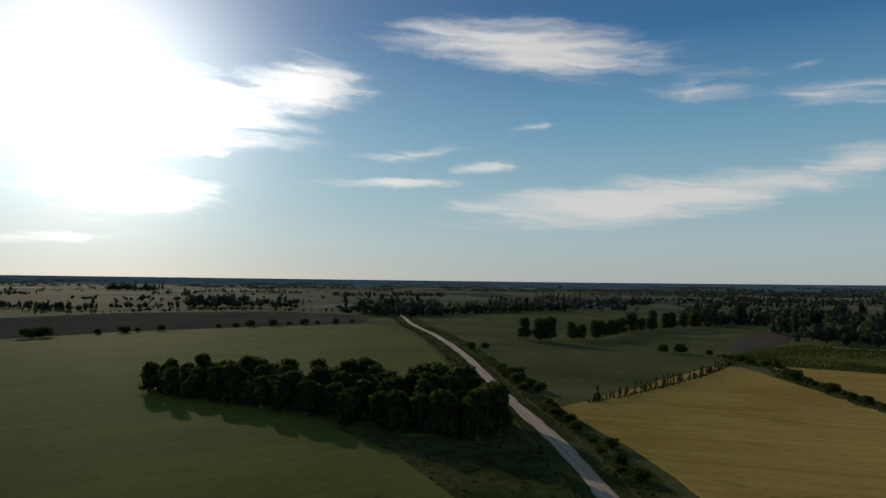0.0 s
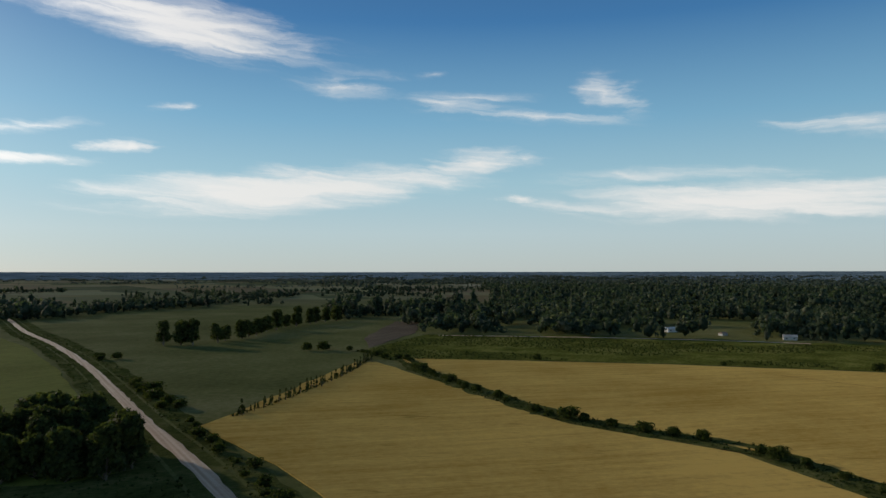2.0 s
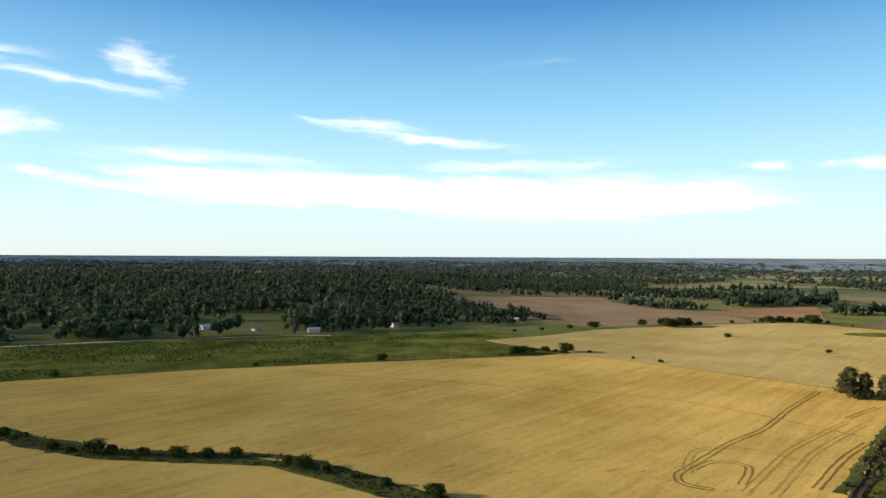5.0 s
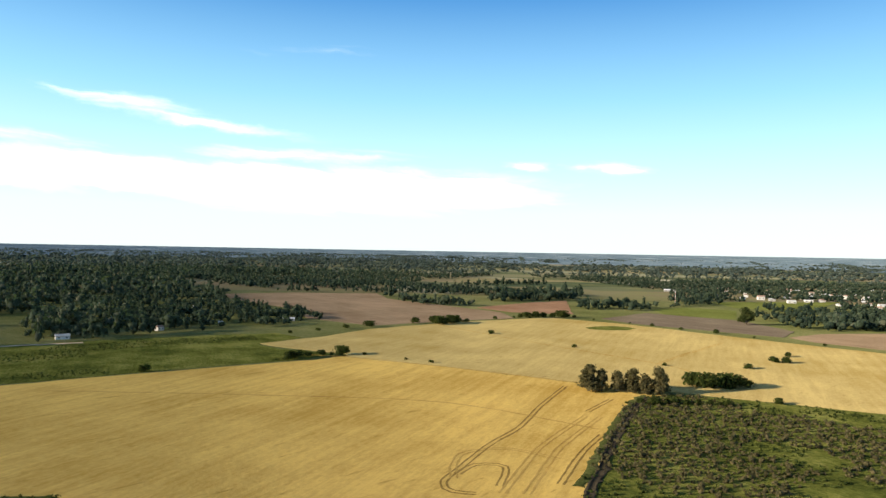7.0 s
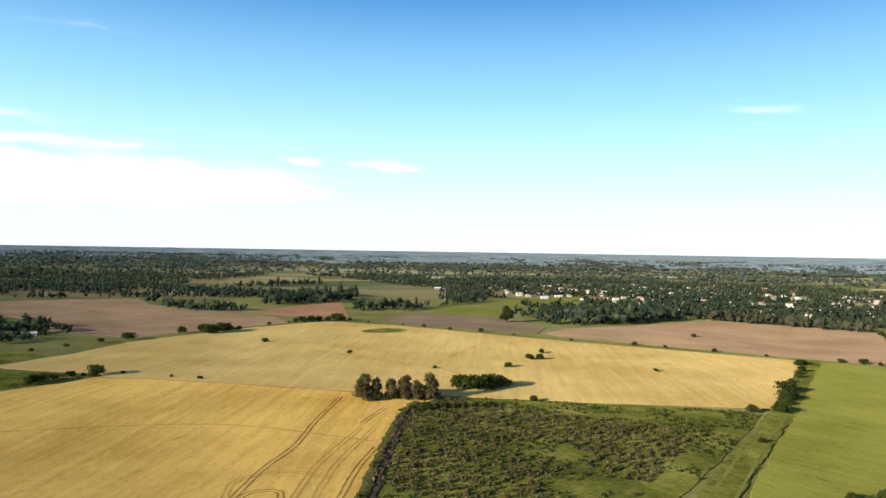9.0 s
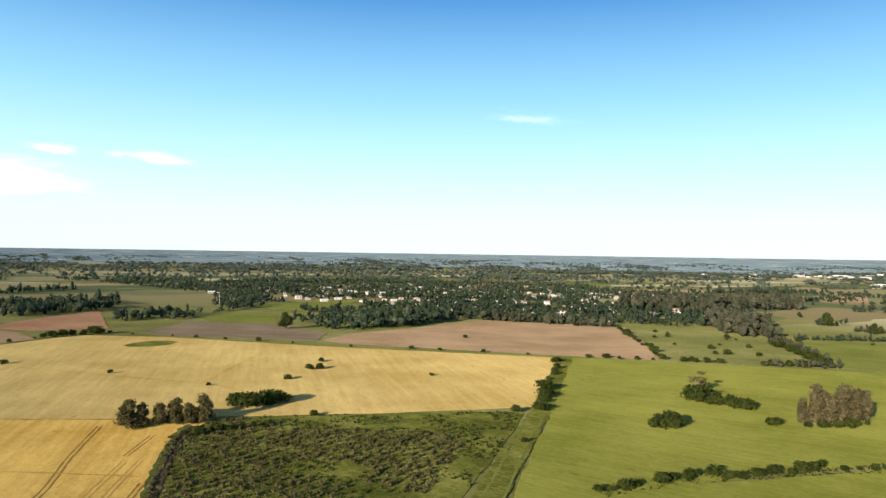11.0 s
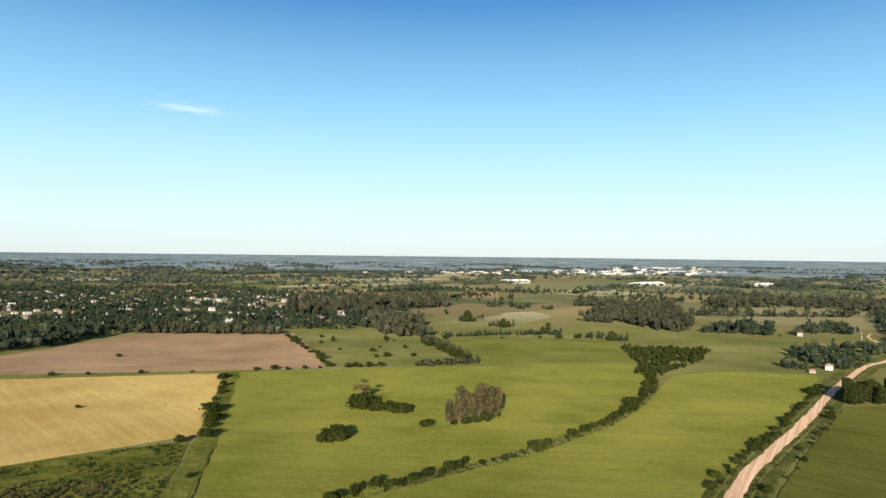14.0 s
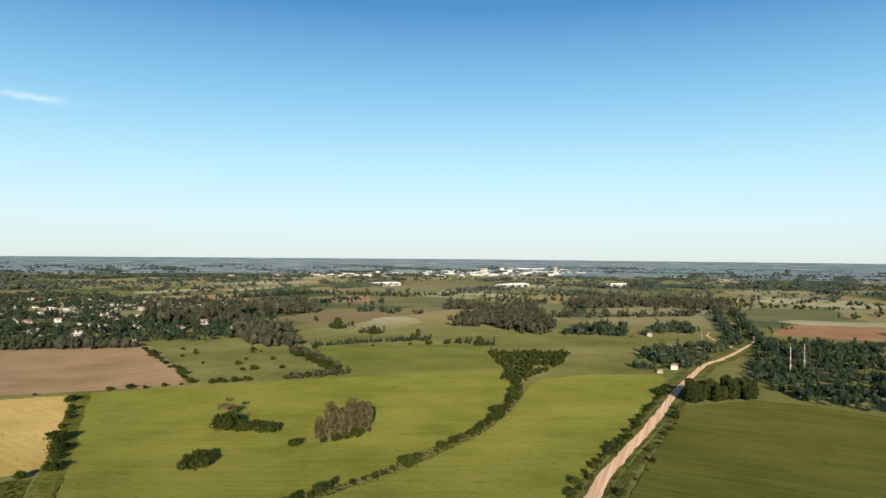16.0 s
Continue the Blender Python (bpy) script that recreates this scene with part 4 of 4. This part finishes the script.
WOODS = [("wood", WOOD_BEHIND, 10, 12, 14, LEAF_FOREST, "dark wood behind the ploughed field"), ("wood", [(-376, -308), (-392, -263), (-440, -200), (-572, -385), (-706, -476), (-622, -555), (-541, -500), (-489, -440), (-420, -395), (-395, -345)], 8.0, 6.4, 12, LEAF_FOREST, "dark wood with a few houses beside the road"),
         ("wood", [(-394, -482), (-402, -432), (-446, -458), (-571, -546), (-449, -540)], 9, 7, 10, LEAF_FOREST, "dark wood at the road bend"), ("plantation", [(-296, -574), (-371, -548), (-318, -485), (-250, -428), (-238, -436), (-268, -490)], 4.2, 3.6, 12, LEAF_HEDGE, "dense dark green young plantation"),
         ("wood", [(-361, -797), (-416, -795), (-408, -670), (-470, -727), (-565, -913), (-541, -976), (-448, -947)], 10, 12, 7, LEAF_WOOD, "grey-brown eucalyptus wood on the pasture"), ("wood", [(-455, -685), (-518, -653), (-575, -720), (-516, -740)], 9, 9, 7, LEAF_FOREST, "dark wood on the pasture"),
         ("wood", [(-533, -641), (-623, -657), (-680, -730), (-641, -749)], 9, 8, 7, LEAF_FOREST, "dark wood on the far pasture"), ("wood", [(-680, -1026), (-860, -1021), (-942, -901), (-1120, -1086), (-982, -1258), (-809, -1200)], 14, 11, 4, LEAF_WOOD, "grey-brown belt of far woodland"),
         ("wood", [(-474, -1082), (-618, -1017), (-694, -1142), (-523, -1154)], 13, 11, 4, LEAF_WOOD, "far belt of brownish trees"), ("wood", [(-5, -945), (-133, -929), (-155, -1085), (-13, -1073)], 9, 14, 6, LEAF_WOOD, "tall eucalyptus wood beside the village"),
         ("wood", [(-147, -1034), (-252, -1058), (-296, -1244), (-191, -1270)], 11, 13, 5, LEAF_WOOD, "eucalyptus wood behind the meadow"), ("wood", [(-104, -690), (-138, -664), (-152, -790), (-124, -880), (-95, -800)], 8, 13, 8, LEAF_WOOD, "tall grey-brown eucalyptus belt"),
         ("wood", [(-128, -640), (-140, -640), (-142, -505), (-134, -500), (-95, -498), (-95, -494), (-146, -496)], 4.5, 6, 12, LEAF_WOOD, "grey-green windbreak at the meadow corner"), ("wood", [(431.3, 532), (486.6, 455.3), (596.6, 563.7), (559.8, 616.1)], 11, 12, 8, LEAF_FOREST, "dark wood at the end of the road"),
         ("wood", [(505.9, 460.1), (572.8, 473), (713.8, 452.1), (751.9, 483.7), (634, 521.2)], 11, 10, 8, LEAF_FOREST, "dark green wood beyond the pasture"), ("wood", [(737.9, 420.5), (797.1, 406.8), (809.2, 440.1), (750, 453.8)], 12, 9, 6, LEAF_FOREST, "small far wood"),
         ("wood", [(381.7, 732.5), (461.6, 727.5), (474.4, 771.7), (401.4, 806.4)], 12, 13, 6, LEAF_FOREST, "tall far wood on the plain"), ("wood", [(450.1, 704.1), (483, 669), (504.3, 689.7), (466.9, 732.1)], 11, 10, 6, LEAF_FOREST, "dark far thicket"),
         ("wood", [(208.3, 763.4), (239.8, 721.4), (377.4, 742.8), (379, 767.7), (299.1, 772.7)], 11, 7, 5, LEAF_FOREST, "low belt of far trees"), ("wood", [(186.5, 686.6), (269.8, 672.4), (408.5, 647.6), (473.6, 551.4), (481.3, 562.9), (412.6, 665.4), (273.5, 684.2)], 8, 4, 5, LEAF_FOREST, "low dark hedge behind the ploughed field"),
         ("wood", [(704.7, 1757.2), (796.6, 1673.3), (857.8, 1849.8), (763.1, 1935.9)], 18, 14, 3, LEAF_FOREST, "dark wood far out on the plain"), ("wood", [(641, -478), (586, -484), (530, -500), (568, -462), (620, -462)], 7, 8, 8, LEAF_FOREST, "row of dark trees between ploughed fields"),
         ("wood", [(561, -547), (553, -682), (600, -760), (649, -774), (645, -638)], 10.5, 11, 7, LEAF_FOREST, "dark wood between far fields"), ("wood", [(870, -774), (854, -986), (880, -990), (895, -780)], 10, 8, 5, LEAF_FOREST, "dark straight tree belt"),
         ("wood", [(459, -570), (419, -612), (440, -640), (480, -600)], 9, 10, 8, LEAF_FOREST, "round clump of dark trees between fields"), ("wood", [(224, -583), (186, -638), (162, -705), (188, -791), (261, -691)], 9.5, 10, 9, LEAF_FOREST, "dark wood above the ploughed field"),
         ("windbreak", [(140, -732), (63, -720), (1, -705), (0, -715), (63, -731), (140, -744)], 4.2, 9, 8, LEAF_WOOD, "straight windbreak of slender trees along the ploughed field"), ("avenue", [(-905, -897), (-562, -526), (-554, -534), (-897, -905)], 7, 8, 6, LEAF_FOREST, "dark avenue of trees along the far road"),
         ("avenue", [(-925, -880), (-578, -506), (-571, -512), (-917, -887)], 7, 8, 6, LEAF_FOREST, "dark avenue of trees along the far road")]
for i, (name, poly, gap, size, detail, mat, label) in enumerate(WOODS):
    pts = scatter(poly, gap, 50 + i)
    far_trees(name, pts[patchy(pts, 30, i) < 0.85], size, detail, label, mat, 60 + i)
BELTS = [([(-490, -918), (-640, -870), (-814, -846)], 12, 9, 5, LEAF_WOOD, "grey-brown eucalyptus belt across the pasture"), ([(-457, -687), (-512, -645)], 8, 6, 7, LEAF_FOREST, "dark thicket on the pasture"),
         ([(-154, -670), (-220, -683), (-283, -681)], 4, 4.5, 8, LEAF_FOREST, "low dark hedge behind the lush meadow"), ([(-301, -649), (-326, -621)], 5, 5.5, 8, LEAF_FOREST, "dark bushes beside the lush meadow"),
         ([(-592, -691), (-607, -639)], 9, 7, 6, LEAF_FOREST, "small wood near the far road"), ([(-212, -832), (-235, -825)], 6, 8, 8, LEAF_FOREST, "round dark thicket on the pasture"), ([(-236, -771), (-261, -763)], 3, 6, 8, LEAF_WOOD, "low brown thicket on the pasture"),
         ([(-366, -445), (-395, -444), (-424, -440)], 5, 6, 9, LEAF_FOREST, "dark garden trees beside the road"), ([(394, 750), (415, 739)], 9, 9, 7, LEAF_FOREST, "dark round wood on the northern plain"), ([(497, 799), (555, 770)], 6, 7, 6, LEAF_FOREST, "dark tree row on the northern plain"),
         ([(453, 492), (499, 462)], 6, 8, 8, LEAF_FOREST, "dark tree row crossing the road"), ([(553, 496), (690, 512), (831, 518), (1061, 525)], 12, 8.5, 6, LEAF_FOREST, "long dark belt of trees behind the pasture"),
         ([(226, 839), (251, 747)], 10, 7, 6, LEAF_FOREST, "dark trees beside a far farm"), ([(910, 1130), (1143, 1064)], 14, 8, 5, LEAF_FOREST, "far dark belt on the northern plain")]
for i, (line, deep, size, detail, mat, label) in enumerate(BELTS):
    pts = spline(line, size * 0.55)
    pts = np.concatenate([pts, pts[::2]])
    far_trees("tree_belt", pts + np.random.default_rng(120 + i).normal(0, 0.5, pts.shape) * deep, size, detail, label, mat, 140 + i)
# tree belts along the grain of the far fields, then loose trees between them
r0 = np.random.default_rng(5)
belts = []
for k in range(620):
    a, d = r0.uniform(-0.75, 4.6), math.sqrt(r0.uniform(760 ** 2, 4300 ** 2))
    if a < 1.1 and r0.uniform() < 0.3:
        continue
    way_on = radians(42 + 90 * int(r0.integers(2)) + r0.normal(0, 7))
    length, deep = r0.uniform(60, 330) * (0.6 + d / 2600), r0.choice([5, 9, 30]) * (0.7 + d / 3000)
    count = int(length / (8.5 + d / 420) * (1 + deep / 22))
    u, w = r0.uniform(-0.5, 0.5, count) * length, r0.normal(0, 0.4, count) * deep
    belts.append(np.stack([math.sin(a) * d + u * math.cos(way_on) - w * math.sin(way_on), math.cos(a) * d + u * math.sin(way_on) + w * math.cos(way_on)], 1))
cand = np.stack([r0.uniform(-0.75, 4.6, 30000), np.sqrt(r0.uniform(900 ** 2, 4300 ** 2, 30000))], 1)
p = np.stack([np.sin(cand[:, 0]) * cand[:, 1], np.cos(cand[:, 0]) * cand[:, 1]], 1)
wooded = inside(p, FOREST) | inside(p, VILLAGE)
open_land = (patchy(p * [1, 1.8], 190, 9) > np.where(cand[:, 0] < 1.15, 0.82, 0.64)) | (patchy(p, 45, 10) > 0.95)
p = p[np.where(wooded, (cand[:, 1] > 1650) & (patchy(p * [1.6, 1], 230, 8) < 0.72), open_land)]
MEADOWS = [(-60, -510), (-330, -500), (-640, -690), (-640, -1000), (-300, -1000), (-140, -900)]
p = keep(np.concatenate([p[:17000], *belts]), [BROWN, RED, MEADOWS, WHEAT_3, GREEN_1] + CLEAR)
r = np.hypot(*p.T)
p, r = p[r < 4350], r[r < 4350]
p, r = p[~(inside(p, FOREST) & (r < 820))], r[~(inside(p, FOREST) & (r < 820))]
north = (np.arctan2(p[:, 0], p[:, 1]) < 1.15) & (p[:, 1] > -400)
close_by = r < 1700
far_trees("tree_belts", p[~north & close_by], 8.5, 6, "hedgerow trees and shelter belts between far fields", LEAF_FOREST, 34)
far_trees("tree_belts", p[north & close_by], 7.0, 5, "hedgerow trees on the northern plain", LEAF_FOREST, 36)
far_trees("distant_woods", p[~north & ~close_by], 12.5, 2, "scattered distant woods and tree lines on the plain", LEAF_HAZED, 37)
far_trees("distant_woods", p[north & ~close_by], 8, 2, "thin distant tree lines on the northern plain", LEAF_HAZED, 35)


def low_growth(name, pts, size, mat, label, seed, leaves=8):
    global rng
    rng = np.random.default_rng(seed)
    heap = Heap()
    for x, y in pts:
        k = size * rng.uniform(0.5, 1.5)
        r = np.array([k * rng.uniform(0.4, 0.8), k * rng.uniform(0.4, 0.8), k * rng.uniform(0.35, 0.6)])
        heap.blob(np.array([x, y, 0.15 + r[2] * 0.5]), r, ICO1, leaves, k * 0.26, 0.3, 0.6)
    return tagged(new(name, heap.mesh(name, mat)), label, "plants", "", "stuff")


pts = scatter(SCRUB_1, 2.5, 90)
brown = (patchy(pts, 30, 12) > 0.28) & (pts[:, 0] > 52) & (pts[:, 1] < -150) & (pts[:, 1] > -262)
low_growth("thistles", pts[brown], 1.35, LEAF_SCRUB, "brown dry thistle clumps in the overgrown field", 91)
rest = pts[~brown]
low_growth("weeds", rest[patchy(rest, 9, 14) > 0.5], 0.9, LEAF_HEDGE, "green weeds in the overgrown field", 92)
STRIP = [(307, 101.9), (324, 52.8), (330.5, -18.8), (327.5, -97.8), (321.4, -178.5), (333.1, -199.3), (388.9, -189.8), (418.5, -196.7), (428.7, -130.2), (438.5, 26.5), (432.6, 123.1), (338.6, 127)]
pts = scatter(STRIP, 2.5, 93)
low_growth("weeds", pts[patchy(pts * [1, 0.4], 26, 15) > 0.48], 0.75, LEAF_HEDGE, "rough scrub clumps before the forest", 94, 6)
edge = []
r1 = np.random.default_rng(95)
for line, lo, hi, count in ((ROAD_LINE, 4.0, 10, 1700), (HEDGE_LINE, 0.3, 4.2, 1500), (LINES[4][0], 0.2, 4.5, 1500)):
    c = spline(line, 1.0)
    c = c[np.hypot(*c.T) < 520]
    d = np.gradient(c, axis=0)
    side = np.stack([d[:, 1], -d[:, 0]], 1) / np.linalg.norm(d, axis=1)[:, None]
    i = r1.integers(0, len(c), count)
    edge.append(c[i] + side[i] * (r1.uniform(lo, hi, count) * r1.choice([-1, 1], count))[:, None])
edge.append(scatter(ROUGH, 1.7, 97))
row_line = spline([(176.8, 102.6), (213.8, 102.3), (263.1, 105.2), (307.6, 112.4)], 0.5)
edge.append(row_line + r1.normal(0, 0.7, row_line.shape))
low_growth("weeds", np.concatenate(edge), 0.55, LEAF_HEDGE, "weeds and brambles along the road and hedge", 96)

# ---- houses ----


def make_house(w, d, h, roof_mat, pitch=0.45):
    root = new("house")
    bm = bmesh.new()
    bmesh.ops.create_cube(bm, size=1, matrix=Matrix.Translation((0, 0, h / 2 - 0.1)) @ Matrix.Diagonal((w, d, h + 0.2, 1)))
    part("wall", bm_mesh("wall", bm, WHITEWASH), root)
    bm = bmesh.new()
    ww, dd, t = w / 2 + 0.4, d / 2 + 0.4, d * 0.5 * pitch
    sect = [(-dd, h - 0.1), (0, h + t), (dd, h - 0.1), (dd, h + 0.1), (0, h + t + 0.25), (-dd, h + 0.1)]
    a = [bm.verts.new((-ww, y, z)) for y, z in sect]
    b = [bm.verts.new((ww, y, z)) for y, z in sect]
    for i in range(6):
        j = (i + 1) % 6
        bm.faces.new((a[i], a[j], b[j], b[i]))
    for q in (a, b):
        bm.faces.new((q[0], q[1], q[4], q[5]))
        bm.faces.new((q[1], q[2], q[3], q[4]))
    bm.faces.new((b[0], b[1], b[2]))
    bm.faces.new((a[0], a[1], a[2]))
    part("roof", bm_mesh("roof", bm, roof_mat), root)
    bm = bmesh.new()
    bmesh.ops.create_cube(bm, size=1, matrix=Matrix.Translation((0, -d / 2 - 0.03, 1.0)) @ Matrix.Diagonal((w * 0.09 if w < 20 else 4.0, 0.1, 2.1, 1)))
    part("door", bm_mesh("door", bm, WOOD), root)
    bm = bmesh.new()
    bmesh.ops.create_cube(bm, size=1, matrix=Matrix.Translation((w * 0.3, d * 0.12, h + t * 0.9)) @ Matrix.Diagonal((0.7, 0.7, 1.6, 1)))
    part("chimney", bm_mesh("chimney", bm, ROOF_TILE), root)
    for s in (-1, 1):
        for x in (-w * 0.28, w * 0.28):
            bm = bmesh.new()
            bmesh.ops.create_cube(bm, size=1, matrix=Matrix.Translation((x, s * (d / 2 + 0.02), h * 0.55)) @ Matrix.Diagonal((w * 0.13, 0.1, h * 0.35, 1)))
            part("window", bm_mesh("window", bm, PANE), root)
    return root


HOUSES = [make_house(11, 7, 3, ROOF_TIN), make_house(9, 7, 3, ROOF_TILE), make_house(14, 8, 3.2, ROOF_TIN, 0.3), make_house(10, 8, 5.5, ROOF_TILE)]
SHEDS = [make_house(90, 40, 9, SHEET_WHITE, 0.15), make_house(60, 30, 8, SHEET_WHITE, 0.2), make_house(40, 30, 16, SHEET_WHITE, 0.05), make_house(25, 25, 28, SHEET_WHITE, 0.02)]


def settle(kinds, x, y, turn, label, category, group):
    c = copy_thing(kinds, pose(x, y, float(rise_at(x, y)), 0, 0, turn))
    if category == "house":
        k = float(rng.uniform(0.55, 0.9)) * (0.85 if group == "edge houses" else 1.0)
        c.scale = (k, k, k * 0.95)
    elif category == "building":
        k = float(rng.uniform(0.35, 0.85))
        c.scale = (k * 1.2, k, k * 0.6)
    return tagged(c, label, category, group)


rng = np.random.default_rng(40)
settle(HOUSES[0], 462, -97, 84, "white house with a tin roof at the forest edge", "house", "edge houses")
for x, y in EDGE_HOMES[1:]:
    settle(HOUSES[int(rng.integers(4))], x, y, rng.uniform(0, 180), "small white house among trees", "house", "edge houses")
for x, y in HOMES:
    settle(HOUSES[int(rng.integers(4))], x, y, 40 + 90 * int(rng.integers(2)) + rng.normal(0, 4), "low village house with pale walls among trees", "house", "village houses")
TOWN = [(-2200, -3650), (-300, -3100), (-560, -2900), (-1990, -2900), (-2300, -3300)]
for x, y in scatter(TOWN, 92, 42):
    settle(SHEDS[int(rng.choice([0, 1, 1, 2, 2, 3]))], x, y, rng.uniform(0, 180), "white block of the distant town", "building", "town buildings")
for x, y in [(-699, -2031), (-1036, -1866), (-1432, -1856), (-1080, -1900)]:
    settle(SHEDS[0], x, y, 30 + rng.normal(0, 8), "long white industrial shed on the plain", "shed", "industrial sheds")
for ob in HOUSES + SHEDS:
    for o in (*ob.children_recursive, ob):
        bpy.data.objects.remove(o)


# ---- masts ----
def make_mast(x, y, height, width, label, bands=7):
    root = tagged(new("mast"), label, "mast", "masts")
    root.matrix_world = pose(x, y, 0)
    for k in range(bands):
        heap = Heap()
        z0, z1 = height * k / bands, height * (k + 1) / bands
        w0, w1 = width * (1 - 0.7 * k / bands), width * (1 - 0.7 * (k + 1) / bands)
        corner = lambda j, w, z: (math.cos(j * 2.0944) * w, math.sin(j * 2.0944) * w, z)
        for j in range(3):
            tube(heap, corner(j, w0, z0), corner(j, w1, z1), 0.09, 0.09, 5)
            tube(heap, corner(j, w0, z0), corner(j + 1, w1, z1), 0.05, 0.05, 4)
            tube(heap, corner(j, w1, z1), corner(j + 1, w1, z1), 0.05, 0.05, 4)
        part("section", heap.mesh("section", (TOWER_WHITE, TOWER_RED)[k % 2]), root)
    heap = Heap()
    tube(heap, (0, 0, height), (0, 0, height + 1.6), 0.05, 0.03, 5)
    part("aerial", heap.mesh("aerial", TOWER_WHITE), root)
    return root


make_mast(-451, -376, 23, 0.55, "tall lattice mast in red and white bands among trees")
make_mast(-493, -398, 21, 0.45, "slim red and white lattice mast among trees")
make_mast(460, -755, 15, 0.5, "thin pale lattice mast beside a meadow")
make_mast(-550, -569, 12, 0.4, "thin pale mast near the road bend")
